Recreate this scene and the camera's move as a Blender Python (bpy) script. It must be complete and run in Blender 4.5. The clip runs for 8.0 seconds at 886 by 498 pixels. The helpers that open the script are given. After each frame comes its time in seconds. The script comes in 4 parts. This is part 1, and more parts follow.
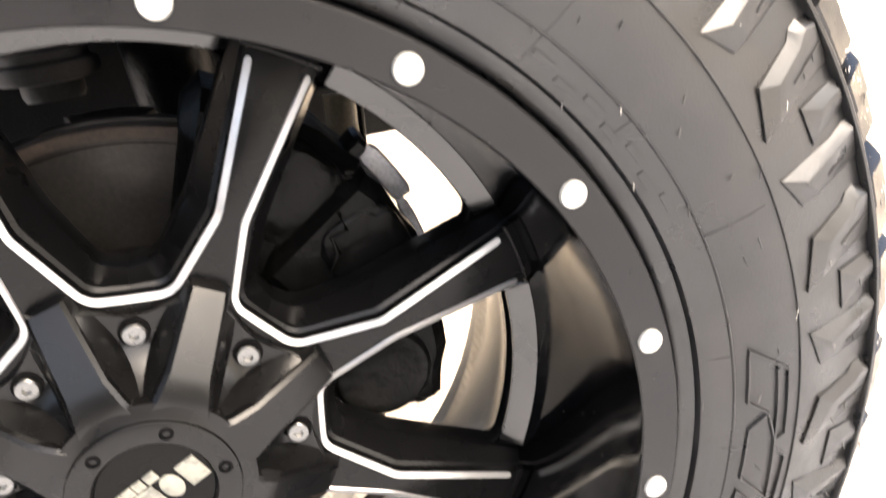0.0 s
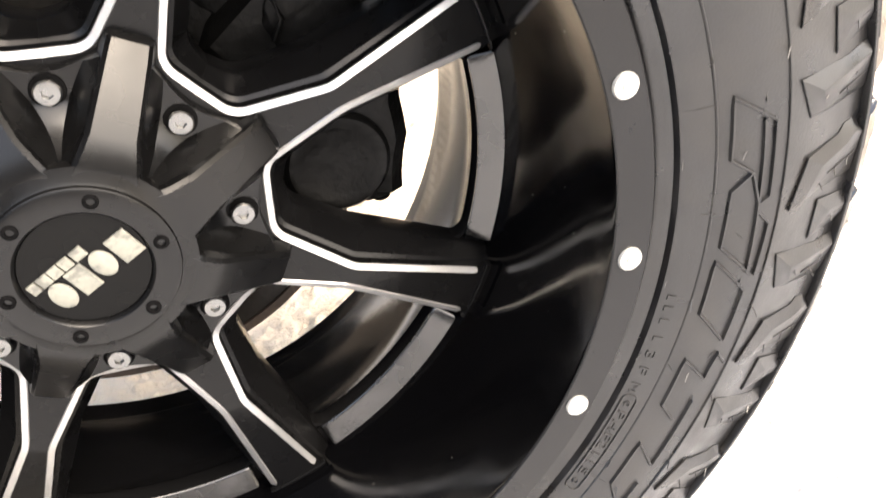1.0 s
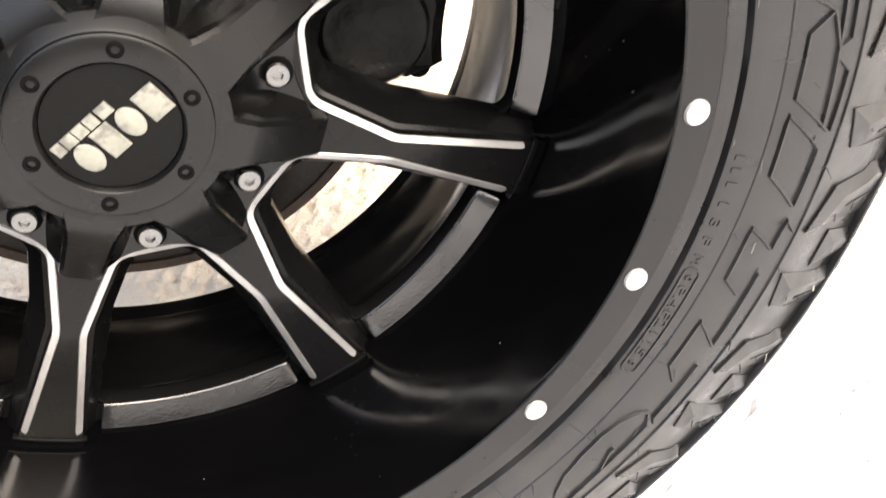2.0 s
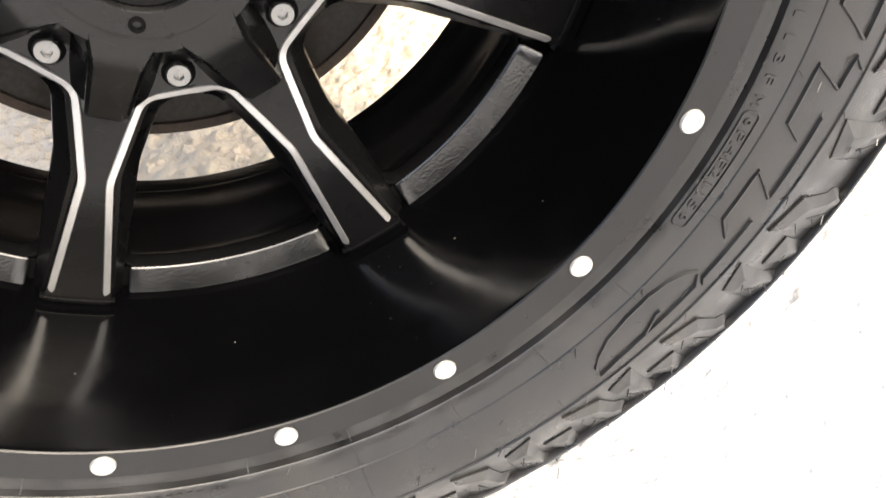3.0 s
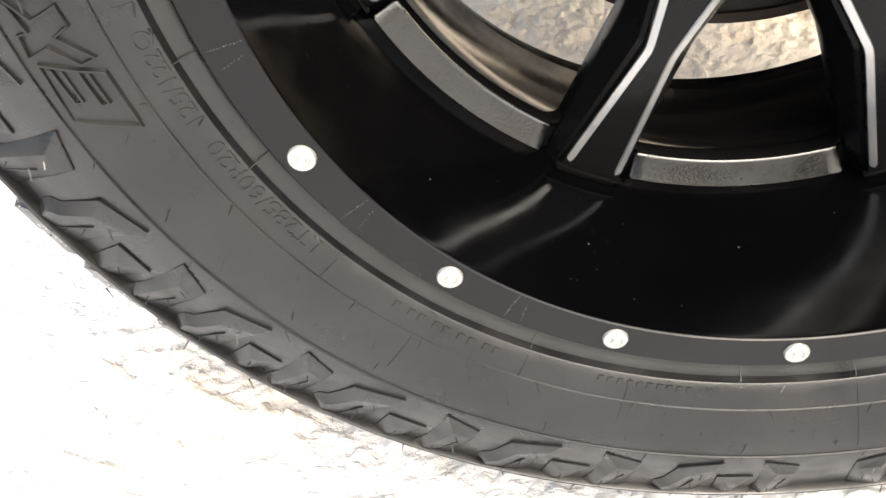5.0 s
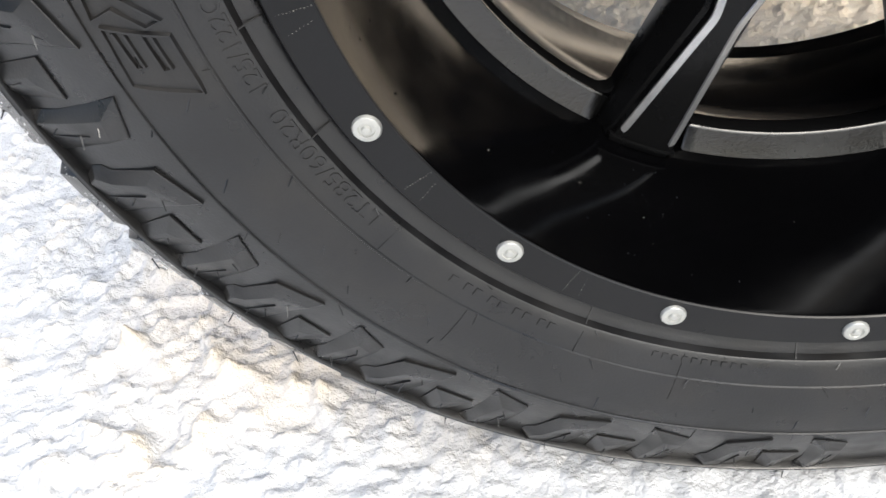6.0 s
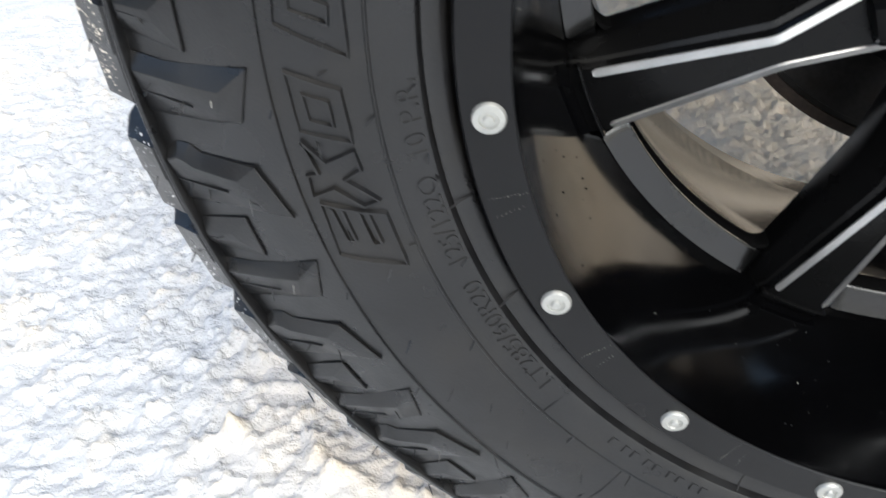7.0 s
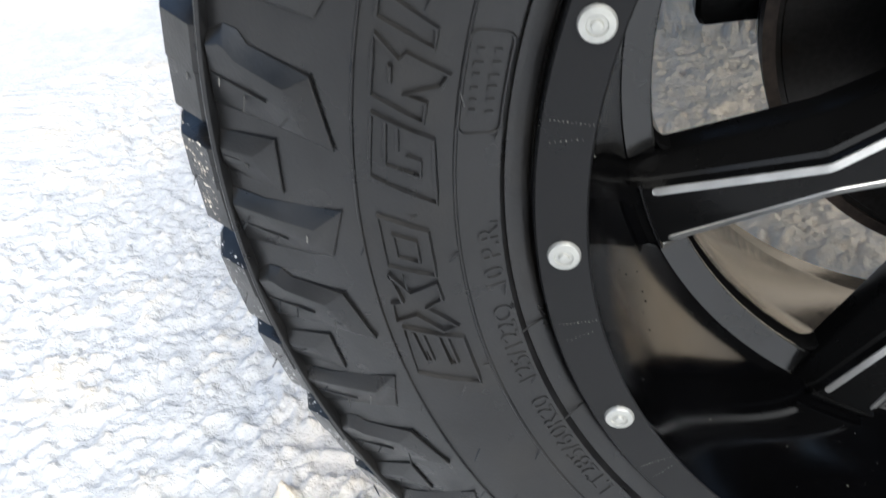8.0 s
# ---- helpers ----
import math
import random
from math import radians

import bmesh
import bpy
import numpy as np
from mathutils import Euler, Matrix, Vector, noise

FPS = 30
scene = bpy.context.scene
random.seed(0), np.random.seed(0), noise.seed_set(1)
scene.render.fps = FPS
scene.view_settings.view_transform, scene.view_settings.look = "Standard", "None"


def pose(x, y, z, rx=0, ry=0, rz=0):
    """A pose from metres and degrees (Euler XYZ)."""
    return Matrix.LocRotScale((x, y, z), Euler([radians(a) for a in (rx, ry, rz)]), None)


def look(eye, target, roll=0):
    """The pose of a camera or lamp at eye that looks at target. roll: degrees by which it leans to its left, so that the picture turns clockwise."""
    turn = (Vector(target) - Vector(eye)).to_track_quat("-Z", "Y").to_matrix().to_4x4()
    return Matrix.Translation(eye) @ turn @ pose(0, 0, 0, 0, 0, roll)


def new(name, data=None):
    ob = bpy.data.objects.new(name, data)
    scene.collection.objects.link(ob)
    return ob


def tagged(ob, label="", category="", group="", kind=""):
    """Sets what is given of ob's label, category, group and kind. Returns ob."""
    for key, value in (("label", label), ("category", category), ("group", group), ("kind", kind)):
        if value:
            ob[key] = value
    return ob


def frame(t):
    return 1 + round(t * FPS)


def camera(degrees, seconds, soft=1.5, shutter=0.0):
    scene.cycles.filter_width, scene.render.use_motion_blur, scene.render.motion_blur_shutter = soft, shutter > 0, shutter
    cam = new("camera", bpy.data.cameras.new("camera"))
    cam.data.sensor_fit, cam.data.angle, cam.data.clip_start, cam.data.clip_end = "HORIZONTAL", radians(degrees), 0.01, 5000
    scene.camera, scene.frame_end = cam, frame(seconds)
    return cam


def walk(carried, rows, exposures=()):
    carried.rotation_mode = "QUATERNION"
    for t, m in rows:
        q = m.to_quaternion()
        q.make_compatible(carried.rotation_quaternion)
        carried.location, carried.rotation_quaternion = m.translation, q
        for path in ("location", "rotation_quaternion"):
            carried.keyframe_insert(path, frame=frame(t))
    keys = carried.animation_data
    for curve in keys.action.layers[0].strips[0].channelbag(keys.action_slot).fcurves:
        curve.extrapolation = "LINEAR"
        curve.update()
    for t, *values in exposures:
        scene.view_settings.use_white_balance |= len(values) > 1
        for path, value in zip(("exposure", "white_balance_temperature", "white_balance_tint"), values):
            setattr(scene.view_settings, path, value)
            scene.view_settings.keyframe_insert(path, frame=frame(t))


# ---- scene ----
cam = camera(54.04, 8.0, soft=1.5, shutter=0.35)
ROWS = [
    (0.0, pose(0.0786, -0.3323, 0.7022, 63.10, 6.09, -16.43)),
    (0.5, pose(0.0856, -0.3287, 0.6554, 58.66, 6.09, -17.71)),
    (1.0, pose(0.0832, -0.3277, 0.6221, 55.60, 6.26, -18.11)),
    (2.3, pose(0.0500, -0.3202, 0.5534, 51.24, 7.69, -17.64)),
    (2.5, pose(0.0417, -0.3211, 0.5401, 50.45, 7.47, -17.70)),
    (3.0, pose(0.0366, -0.3296, 0.5178, 48.92, 8.05, -16.67)),
    (3.5, pose(0.0334, -0.3296, 0.5006, 47.69, 8.30, -16.34)),
    (4.0, pose(0.0230, -0.3125, 0.4968, 47.04, 8.46, -13.69)),
    (4.2, pose(-0.0171, -0.3111, 0.4893, 47.69, 7.13, -12.22)),
    (4.3, pose(-0.0333, -0.3104, 0.4832, 47.69, 7.48, -10.10)),
    (4.5, pose(-0.0700, -0.3096, 0.4890, 47.87, 8.29, -5.86)),
    (4.7, pose(-0.1078, -0.3108, 0.4995, 47.98, 8.43, -2.30)),
    (5.0, pose(-0.1319, -0.3191, 0.5012, 49.33, 9.67, 2.01)),
    (6.3, pose(-0.1861, -0.3011, 0.5060, 46.44, 8.40, 1.90)),
    (6.5, pose(-0.2016, -0.2946, 0.5251, 47.24, 7.95, 2.77)),
    (6.8, pose(-0.2187, -0.2792, 0.5456, 48.85, 7.29, 5.10)),
    (7.0, pose(-0.2315, -0.2733, 0.5575, 49.68, 6.87, 6.09)),
    (7.5, pose(-0.2406, -0.2722, 0.5726, 50.56, 6.79, 7.42)),
    (8.0, pose(-0.2473, -0.2696, 0.6030, 52.16, 7.21, 8.00)),
]
EXPOSURES = [(0.0, 2.48, 6400, 9), (1.2, 2.4, 6400, 8), (2.5, 2.25, 6350, 7), (3.0, 2.15, 6320, 6), (3.5, 1.72, 6300, 6), (4.5, 2.15, 6250, 6), (5.0, 1.72, 6150, 5), (5.2, 1.62, 6050, 5), (6.3, 0.85, 5600, 3), (8.0, 0.82, 5500, 2)]
walk(cam, ROWS, EXPOSURES)

# ---- light: a hazy winter sky, low warm sun ----
SUN_AZ, SUN_EL = radians(150), radians(50)      # azimuth clockwise from +y
world = bpy.data.worlds.new("sky")
scene.world = world
world.use_nodes = True
wn = world.node_tree
sky = wn.nodes.new("ShaderNodeTexSky")
sky.sky_type, sky.sun_disc = "NISHITA", False
sky.sun_elevation, sky.sun_rotation = SUN_EL, SUN_AZ
sky.air_density, sky.dust_density, sky.ozone_density = 1.0, 8.0, 0.4
wn.links.new(sky.outputs[0], wn.nodes["Background"].inputs[0])
wn.nodes["Background"].inputs[1].default_value = 0.15
sun_dir = Vector((math.sin(SUN_AZ) * math.cos(SUN_EL), math.cos(SUN_AZ) * math.cos(SUN_EL), math.sin(SUN_EL)))
sun = new("sun", bpy.data.lights.new("sun", "SUN"))
sun.data.energy, sun.data.angle, sun.data.color = 0.26, radians(75), (1.0, 0.82, 0.60)
sun.matrix_world = look(sun_dir * 20, (0, 0, 0))

# ---- sizes ----
K = 0.963          # sections below are drawn for a 0.88 m tyre; the one here is 0.85 m across
HUB = 0.411        # hub height over the packed snow, before K
SPOKE0 = 61.5      # angle of the first spoke, degrees anticlockwise from +x
RIVETS = 17


# ---- materials ----
def material(name, color, rough, metal=0.0, grain=0.0, grain_scale=400.0, bump=0.0, patch=0.0, patch_scale=12.0,
             rough_var=0.0, spec=0.5, stain=None, stain_at=(0.55, 0.75), stain_scale=40.0):
    """A principled surface with fine grain, larger patches, uneven gloss and, where given, a stain colour."""
    mat = bpy.data.materials.new(name)
    mat.use_nodes = True
    nt = mat.node_tree
    b = nt.nodes["Principled BSDF"]
    b.inputs["Metallic"].default_value = metal
    b.inputs["Specular IOR Level"].default_value = spec
    co = nt.nodes.new("ShaderNodeTexCoord").outputs["Object"]

    def noise_at(scale, detail=3.0):
        n = nt.nodes.new("ShaderNodeTexNoise")
        n.inputs["Scale"].default_value, n.inputs["Detail"].default_value = scale, detail
        nt.links.new(co, n.inputs["Vector"])
        return n.outputs["Fac"]

    def ramp(fac, lo, hi, a, c):
        m = nt.nodes.new("ShaderNodeMapRange")
        m.inputs[1].default_value, m.inputs[2].default_value = lo, hi
        m.inputs[3].default_value, m.inputs[4].default_value = a, c
        nt.links.new(fac, m.inputs[0])
        return m.outputs[0]

    def mix(fac, a, c):
        m = nt.nodes.new("ShaderNodeMix")
        m.data_type = "RGBA"
        nt.links.new(fac, m.inputs[0])
        for sock, v in ((m.inputs[6], a), (m.inputs[7], c)):
            if isinstance(v, tuple):
                sock.default_value = (*v, 1)
            else:
                nt.links.new(v, sock)
        return m.outputs[2]

    fine = noise_at(grain_scale, 4.0)
    big = noise_at(patch_scale, 5.0)
    c_lo = tuple(v * (1 - patch) for v in color)
    c_hi = tuple(min(1, v * (1 + patch)) for v in color)
    col = mix(ramp(big, 0.3, 0.7, 0, 1), c_lo, c_hi)
    if grain:
        g = nt.nodes.new("ShaderNodeMix")
        g.data_type, g.blend_type = "RGBA", "MULTIPLY"
        g.inputs[0].default_value = 1.0
        nt.links.new(col, g.inputs[6])
        val = ramp(fine, 0.3, 0.7, 1 - grain, 1 + grain)
        comb = nt.nodes.new("ShaderNodeCombineColor")
        for i in range(3):
            nt.links.new(val, comb.inputs[i])
        nt.links.new(comb.outputs[0], g.inputs[7])
        col = g.outputs[2]
    if stain:
        col = mix(ramp(noise_at(stain_scale, 6.0), *stain_at, 0, 1), col, stain)
    nt.links.new(col, b.inputs["Base Color"])
    if rough_var:
        nt.links.new(ramp(noise_at(patch_scale * 3, 4.0), 0.3, 0.7, max(0.02, rough - rough_var), rough + rough_var), b.inputs["Roughness"])
    else:
        b.inputs["Roughness"].default_value = rough
    if bump:
        bp = nt.nodes.new("ShaderNodeBump")
        bp.inputs["Strength"].default_value, bp.inputs["Distance"].default_value = 1.0, bump
        nt.links.new(fine, bp.inputs["Height"])
        nt.links.new(bp.outputs[0], b.inputs["Normal"])
    return mat


RUBBER = material("rubber", (0.0056, 0.0056, 0.0060), 0.36, spec=0.66, grain=0.2, grain_scale=700, bump=0.00012, patch=0.5, patch_scale=13, rough_var=0.14,
                  stain=(0.0105, 0.0094, 0.0082), stain_at=(0.50, 0.78), stain_scale=28)
CAP_BLACK = material("cap_satin_black", (0.0022, 0.0022, 0.0023), 0.28, spec=0.32, grain=0.12, grain_scale=900, bump=0.00001, patch=0.2, rough_var=0.06)
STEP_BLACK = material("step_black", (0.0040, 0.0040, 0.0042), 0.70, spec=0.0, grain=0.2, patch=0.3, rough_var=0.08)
GLOSS_BLACK = material("gloss_black_paint", (0.0010, 0.0010, 0.0012), 0.12, spec=0.27, patch=0.2, rough_var=0.04)
SATIN_BLACK = material("satin_black_paint", (0.0028, 0.0028, 0.003), 0.29, spec=0.20, grain=0.1, grain_scale=900, bump=0.00001, patch=0.2, rough_var=0.06)
RING_GREY = material("lip_ring_paint", (0.0040, 0.0040, 0.0045), 0.34, spec=0.34, grain=0.15, grain_scale=700, bump=0.00004, patch=0.25, rough_var=0.08)
MILLED = material("milled_aluminium", (0.57, 0.57, 0.57), 0.38, metal=0.9, grain=0.08, grain_scale=1500, bump=0.00004, rough_var=0.08)
RIVET = material("rivet_zinc", (0.52, 0.52, 0.49), 0.38, metal=0.7, grain=0.06, patch=0.1, rough_var=0.08)
CHROME = material("bolt_steel", (0.21, 0.21, 0.205), 0.27, metal=1.0, patch=0.1, rough_var=0.08)
BARREL = material("barrel_black", (0.002, 0.002, 0.0022), 0.11, grain=0.3, grain_scale=260, bump=0.00003, patch=0.3, rough_var=0.06, spec=0.42)


def streaked(mat, depth):
    """Casting marks that run round the barrel."""
    nt = mat.node_tree
    n = nt.nodes.new
    xyz, at, comb = n("ShaderNodeSeparateXYZ"), n("ShaderNodeMath"), n("ShaderNodeCombineXYZ")
    nt.links.new(n("ShaderNodeTexCoord").outputs["Object"], xyz.inputs[0])
    at.operation = "ARCTAN2"
    nt.links.new(xyz.outputs[2], at.inputs[0])
    nt.links.new(xyz.outputs[0], at.inputs[1])
    nt.links.new(at.outputs[0], comb.inputs[0])
    nt.links.new(xyz.outputs[1], comb.inputs[1])
    scale = n("ShaderNodeVectorMath")
    scale.operation = "MULTIPLY"
    scale.inputs[1].default_value = (40.0, 800.0, 0.0)
    nt.links.new(comb.outputs[0], scale.inputs[0])
    tex = n("ShaderNodeTexNoise")
    tex.inputs["Scale"].default_value, tex.inputs["Detail"].default_value, tex.inputs["Distortion"].default_value = 1.0, 4.0, 0.6
    nt.links.new(scale.outputs[0], tex.inputs["Vector"])
    m = n("ShaderNodeMapRange")
    m.inputs[1].default_value, m.inputs[2].default_value, m.inputs[3].default_value, m.inputs[4].default_value = 0.30, 0.70, 0.0, 1.0
    nt.links.new(tex.outputs["Fac"], m.inputs[0])
    bp = n("ShaderNodeBump")
    bp.inputs["Strength"].default_value, bp.inputs["Distance"].default_value = 1.0, depth
    nt.links.new(m.outputs[0], bp.inputs["Height"])
    nt.links.new(bp.outputs[0], nt.nodes["Principled BSDF"].inputs["Normal"])


streaked(BARREL, 0.00002)
IRON = material("disc_iron", (0.026, 0.024, 0.022), 0.38, metal=0.5, spec=0.2, grain=0.2, grain_scale=300, patch=0.3, rough_var=0.1, stain=(0.018, 0.013, 0.010))
RUST = material("rust_brown", (0.032, 0.022, 0.016), 0.75, grain=0.4, grain_scale=250, bump=0.0004, patch=0.3)
CAST = material("caliper_black", (0.003, 0.003, 0.003), 0.40, spec=0.12, grain=0.3, grain_scale=120, bump=0.0012, patch=0.3, rough_var=0.1)
STEEL_DULL = material("dull_steel", (0.45, 0.45, 0.46), 0.5, metal=0.6, grain=0.2, patch=0.3)
SEAT_STEEL = material("painted_grey_steel", (0.045, 0.045, 0.047), 0.55, grain=0.2, patch=0.4, spec=0.2)
TAN_PART = material("tan_bushing", (0.30, 0.25, 0.17), 0.6, grain=0.2, patch=0.3)
BLOCKER = material("blocker_matt_black", (0.008, 0.008, 0.008), 0.85, spec=0.1, grain=0.3, bump=0.0005, patch=0.3)
BLOCKER_TIMBER = material("weathered_timber", (0.06, 0.051, 0.042), 0.8, grain=0.4, grain_scale=30, patch=0.4, patch_scale=1.5)
BADGE_BLACK = material("badge_black", (0.002, 0.002, 0.002), 0.3, spec=0.12, patch=0.3, rough_var=0.1)
BAND = material("cast_satin_black", (0.0035, 0.0035, 0.0036), 0.24, spec=0.9, grain=0.2, grain_scale=600, bump=0.00012, patch=0.3, rough_var=0.1)
WHITE = material("badge_white", (0.17, 0.17, 0.145), 0.4, grain=0.1, patch=0.1, stain=(0.09, 0.09, 0.08), stain_at=(0.5, 0.62), stain_scale=160)


def snow_material():
    """Trampled snow: crusty relief at three sizes, painted relief shading, lightened tan dirt under the truck."""
    mat = bpy.data.materials.new("packed_snow")
    mat.use_nodes = True
    nt = mat.node_tree
    b = nt.nodes["Principled BSDF"]
    b.inputs["Roughness"].default_value = 0.9
    b.inputs["Specular IOR Level"].default_value = 0.04
    co = nt.nodes.new("ShaderNodeTexCoord").outputs["Object"]

    def noise_at(scale, detail, rough=0.55, warp=0.0):
        n = nt.nodes.new("ShaderNodeTexNoise")
        n.inputs["Scale"].default_value, n.inputs["Detail"].default_value = scale, detail
        n.inputs["Roughness"].default_value, n.inputs["Distortion"].default_value = rough, warp
        nt.links.new(co, n.inputs["Vector"])
        return n.outputs["Fac"]

    def ramp(fac, lo, hi, a, c):
        m = nt.nodes.new("ShaderNodeMapRange")
        m.inputs[1].default_value, m.inputs[2].default_value = lo, hi
        m.inputs[3].default_value, m.inputs[4].default_value = a, c
        nt.links.new(fac, m.inputs[0])
        return m.outputs[0]

    def mix(fac, a, c):
        m = nt.nodes.new("ShaderNodeMix")
        m.data_type = "RGBA"
        nt.links.new(fac, m.inputs[0])
        for sock, v in ((m.inputs[6], a), (m.inputs[7], c)):
            if isinstance(v, tuple):
                sock.default_value = (*v, 1)
            else:
                nt.links.new(v, sock)
        return m.outputs[2]

    def maths(op, a, c):
        m = nt.nodes.new("ShaderNodeMath")
        m.operation = op
        for sock, v in zip(m.inputs, (a, c)):
            if isinstance(v, (int, float)):
                sock.default_value = v
            else:
                nt.links.new(v, sock)
        return m.outputs[0]

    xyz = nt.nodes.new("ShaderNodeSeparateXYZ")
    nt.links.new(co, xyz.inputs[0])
    # hollows greyer, crests creamier: relief shading put into the colour by height
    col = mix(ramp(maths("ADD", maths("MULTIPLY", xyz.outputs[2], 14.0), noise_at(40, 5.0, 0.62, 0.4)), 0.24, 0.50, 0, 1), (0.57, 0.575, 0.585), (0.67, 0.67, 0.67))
    lit_crest = maths("ADD", xyz.outputs[2], maths("MULTIPLY", noise_at(13, 5.0, 0.65), 0.030))
    col = mix(ramp(lit_crest, 0.006, 0.015, 0, 0.85), col, (0.73, 0.665, 0.565))
    # tan dirt under the truck, paler than clean snow to stand in for light
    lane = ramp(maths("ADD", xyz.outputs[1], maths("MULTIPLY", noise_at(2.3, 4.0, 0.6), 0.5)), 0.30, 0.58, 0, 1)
    lit_dirt = ramp(noise_at(24, 7.0, 0.68, 0.5), 0.30, 0.66, 0.75, 1.0)
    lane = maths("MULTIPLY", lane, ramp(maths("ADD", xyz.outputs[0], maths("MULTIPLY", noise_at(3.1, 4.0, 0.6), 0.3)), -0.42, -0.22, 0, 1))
    col = mix(maths("MULTIPLY", lane, lit_dirt), col, (0.92, 0.77, 0.575))
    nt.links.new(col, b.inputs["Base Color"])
    h = maths("ADD", noise_at(260, 3.0, 0.55), maths("MULTIPLY", noise_at(90, 3.0, 0.5), 1.6))
    bp = nt.nodes.new("ShaderNodeBump")
    bp.inputs["Strength"].default_value, bp.inputs["Distance"].default_value = 1.0, 0.0022
    nt.links.new(h, bp.inputs["Height"])
    nt.links.new(bp.outputs[0], b.inputs["Normal"])
    return mat


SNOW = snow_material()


# ---- mesh helpers ----
def finish(bm, material_, smooth=35.0):
    bmesh.ops.recalc_face_normals(bm, faces=bm.faces)
    me = bpy.data.meshes.new("m")
    bm.to_mesh(me)
    bm.free()
    me.transform(Matrix.Scale(K, 4))
    me.materials.append(material_)
    if smooth:
        me.shade_smooth()
        me.set_sharp_from_angle(angle=radians(smooth))
    return me


def part(name, bm, material_, parent, label="", m=None, smooth=35.0, kind=""):
    """One mesh object under parent; bm may be a finished mesh that is shared."""
    me = finish(bm, material_, smooth) if isinstance(bm, bmesh.types.BMesh) else bm
    ob = new(name, me)
    ob.parent = parent
    if m is not None:
        ob.matrix_basis = m
    return tagged(ob, label, kind=kind)


def thing(name, label, category, group="", at=(0, 0, 0)):
    ob = new(name)
    ob.empty_display_size = 0.05
    ob.location = at
    return tagged(ob, label, category, group)


def spun(deg):
    """Pose on the wheel axle, turned anticlockwise as seen from outside."""
    return Matrix.Translation((0, 0, HUB * K)) @ Matrix.Rotation(-radians(deg), 4, "Y")


def polar(r, deg, y):
    a = radians(deg)
    return (r * math.cos(a), y, r * math.sin(a))


def lathe(profile, segs=192, closed=False, a0=0.0, a1=360.0):
    """Turn a profile of (radius, y) about the axle."""
    bm = bmesh.new()
    full = abs(a1 - a0 - 360) < 1e-6
    n = segs if full else segs + 1
    rings = [[bm.verts.new(polar(r, a0 + (a1 - a0) * i / segs, y)) for r, y in profile] for i in range(n)]
    cols = len(profile) if closed else len(profile) - 1
    for i in range(segs):
        p, q = rings[i], rings[(i + 1) % n]
        for j in range(cols):
            k = (j + 1) % len(profile)
            bm.faces.new((p[j], p[k], q[k], q[j]))
    if not full and closed:
        bm.faces.new(rings[0])
        bm.faces.new(rings[-1])
    return bm


def loops(bm, rows, cap0=True, cap1=True):
    """Bridge closed loops of points one after another."""
    vs = [[bm.verts.new(p) for p in row] for row in rows]
    n = len(rows[0])
    for a, b in zip(vs, vs[1:]):
        for i in range(n):
            j = (i + 1) % n
            bm.faces.new((a[i], a[j], b[j], b[i]))
    if cap0:
        bm.faces.new(vs[0])
    if cap1:
        bm.faces.new(vs[-1][::-1])
    return vs


def disc_rows(r_y, n, cx=0.0, cz=0.0, turn=0.0):
    return [[(cx + r * math.cos(2 * math.pi * i / n + turn), y, cz + r * math.sin(2 * math.pi * i / n + turn)) for i in range(n)] for r, y in r_y]


def box(bm, c, s, rot=None):
    m = Matrix.Translation(c) @ (rot or Matrix()) @ Matrix.Diagonal((*s, 1))
    return bmesh.ops.create_cube(bm, size=1.0, matrix=m)["verts"]


def bevelled(bm, w, segs=2):
    bmesh.ops.bevel(bm, geom=bm.edges[:], offset=w, segments=segs, affect="EDGES", profile=0.5)
    return bm


def tube(points, radius, n=12):
    """A round bar along points."""
    bm = bmesh.new()
    pts = [Vector(p) for p in points]
    rows = []
    for i, p in enumerate(pts):
        d = (pts[min(i + 1, len(pts) - 1)] - pts[max(i - 1, 0)]).normalized()
        u = d.cross(Vector((0.3, 0.2, 0.93))).normalized()
        v = d.cross(u)
        r = radius[i] if isinstance(radius, (list, tuple)) else radius
        rows.append([p + r * (math.cos(2 * math.pi * k / n) * u + math.sin(2 * math.pi * k / n) * v) for k in range(n)])
    loops(bm, rows)
    return bm


# ---- the ground: one sheet of trampled snow ----
PRINTS = (((-0.457, 0.157), (-0.429, 0.115)), ((-0.429, 0.115), (-0.354, 0.098)), ((-0.429, 0.115), (-0.443, 0.074)), ((-0.443, 0.074), (-0.438, 0.045)), ((-0.354, 0.098), (-0.340, 0.060)),
          ((-0.552, 0.145), (-0.525, 0.160)), ((-0.525, 0.160), (-0.491, 0.136)), ((-0.529, 0.073), (-0.487, 0.051)))


def step01(v, lo, hi):
    t = max(0.0, min(1.0, (v - lo) / (hi - lo)))
    return t * t * (3 - 2 * t)


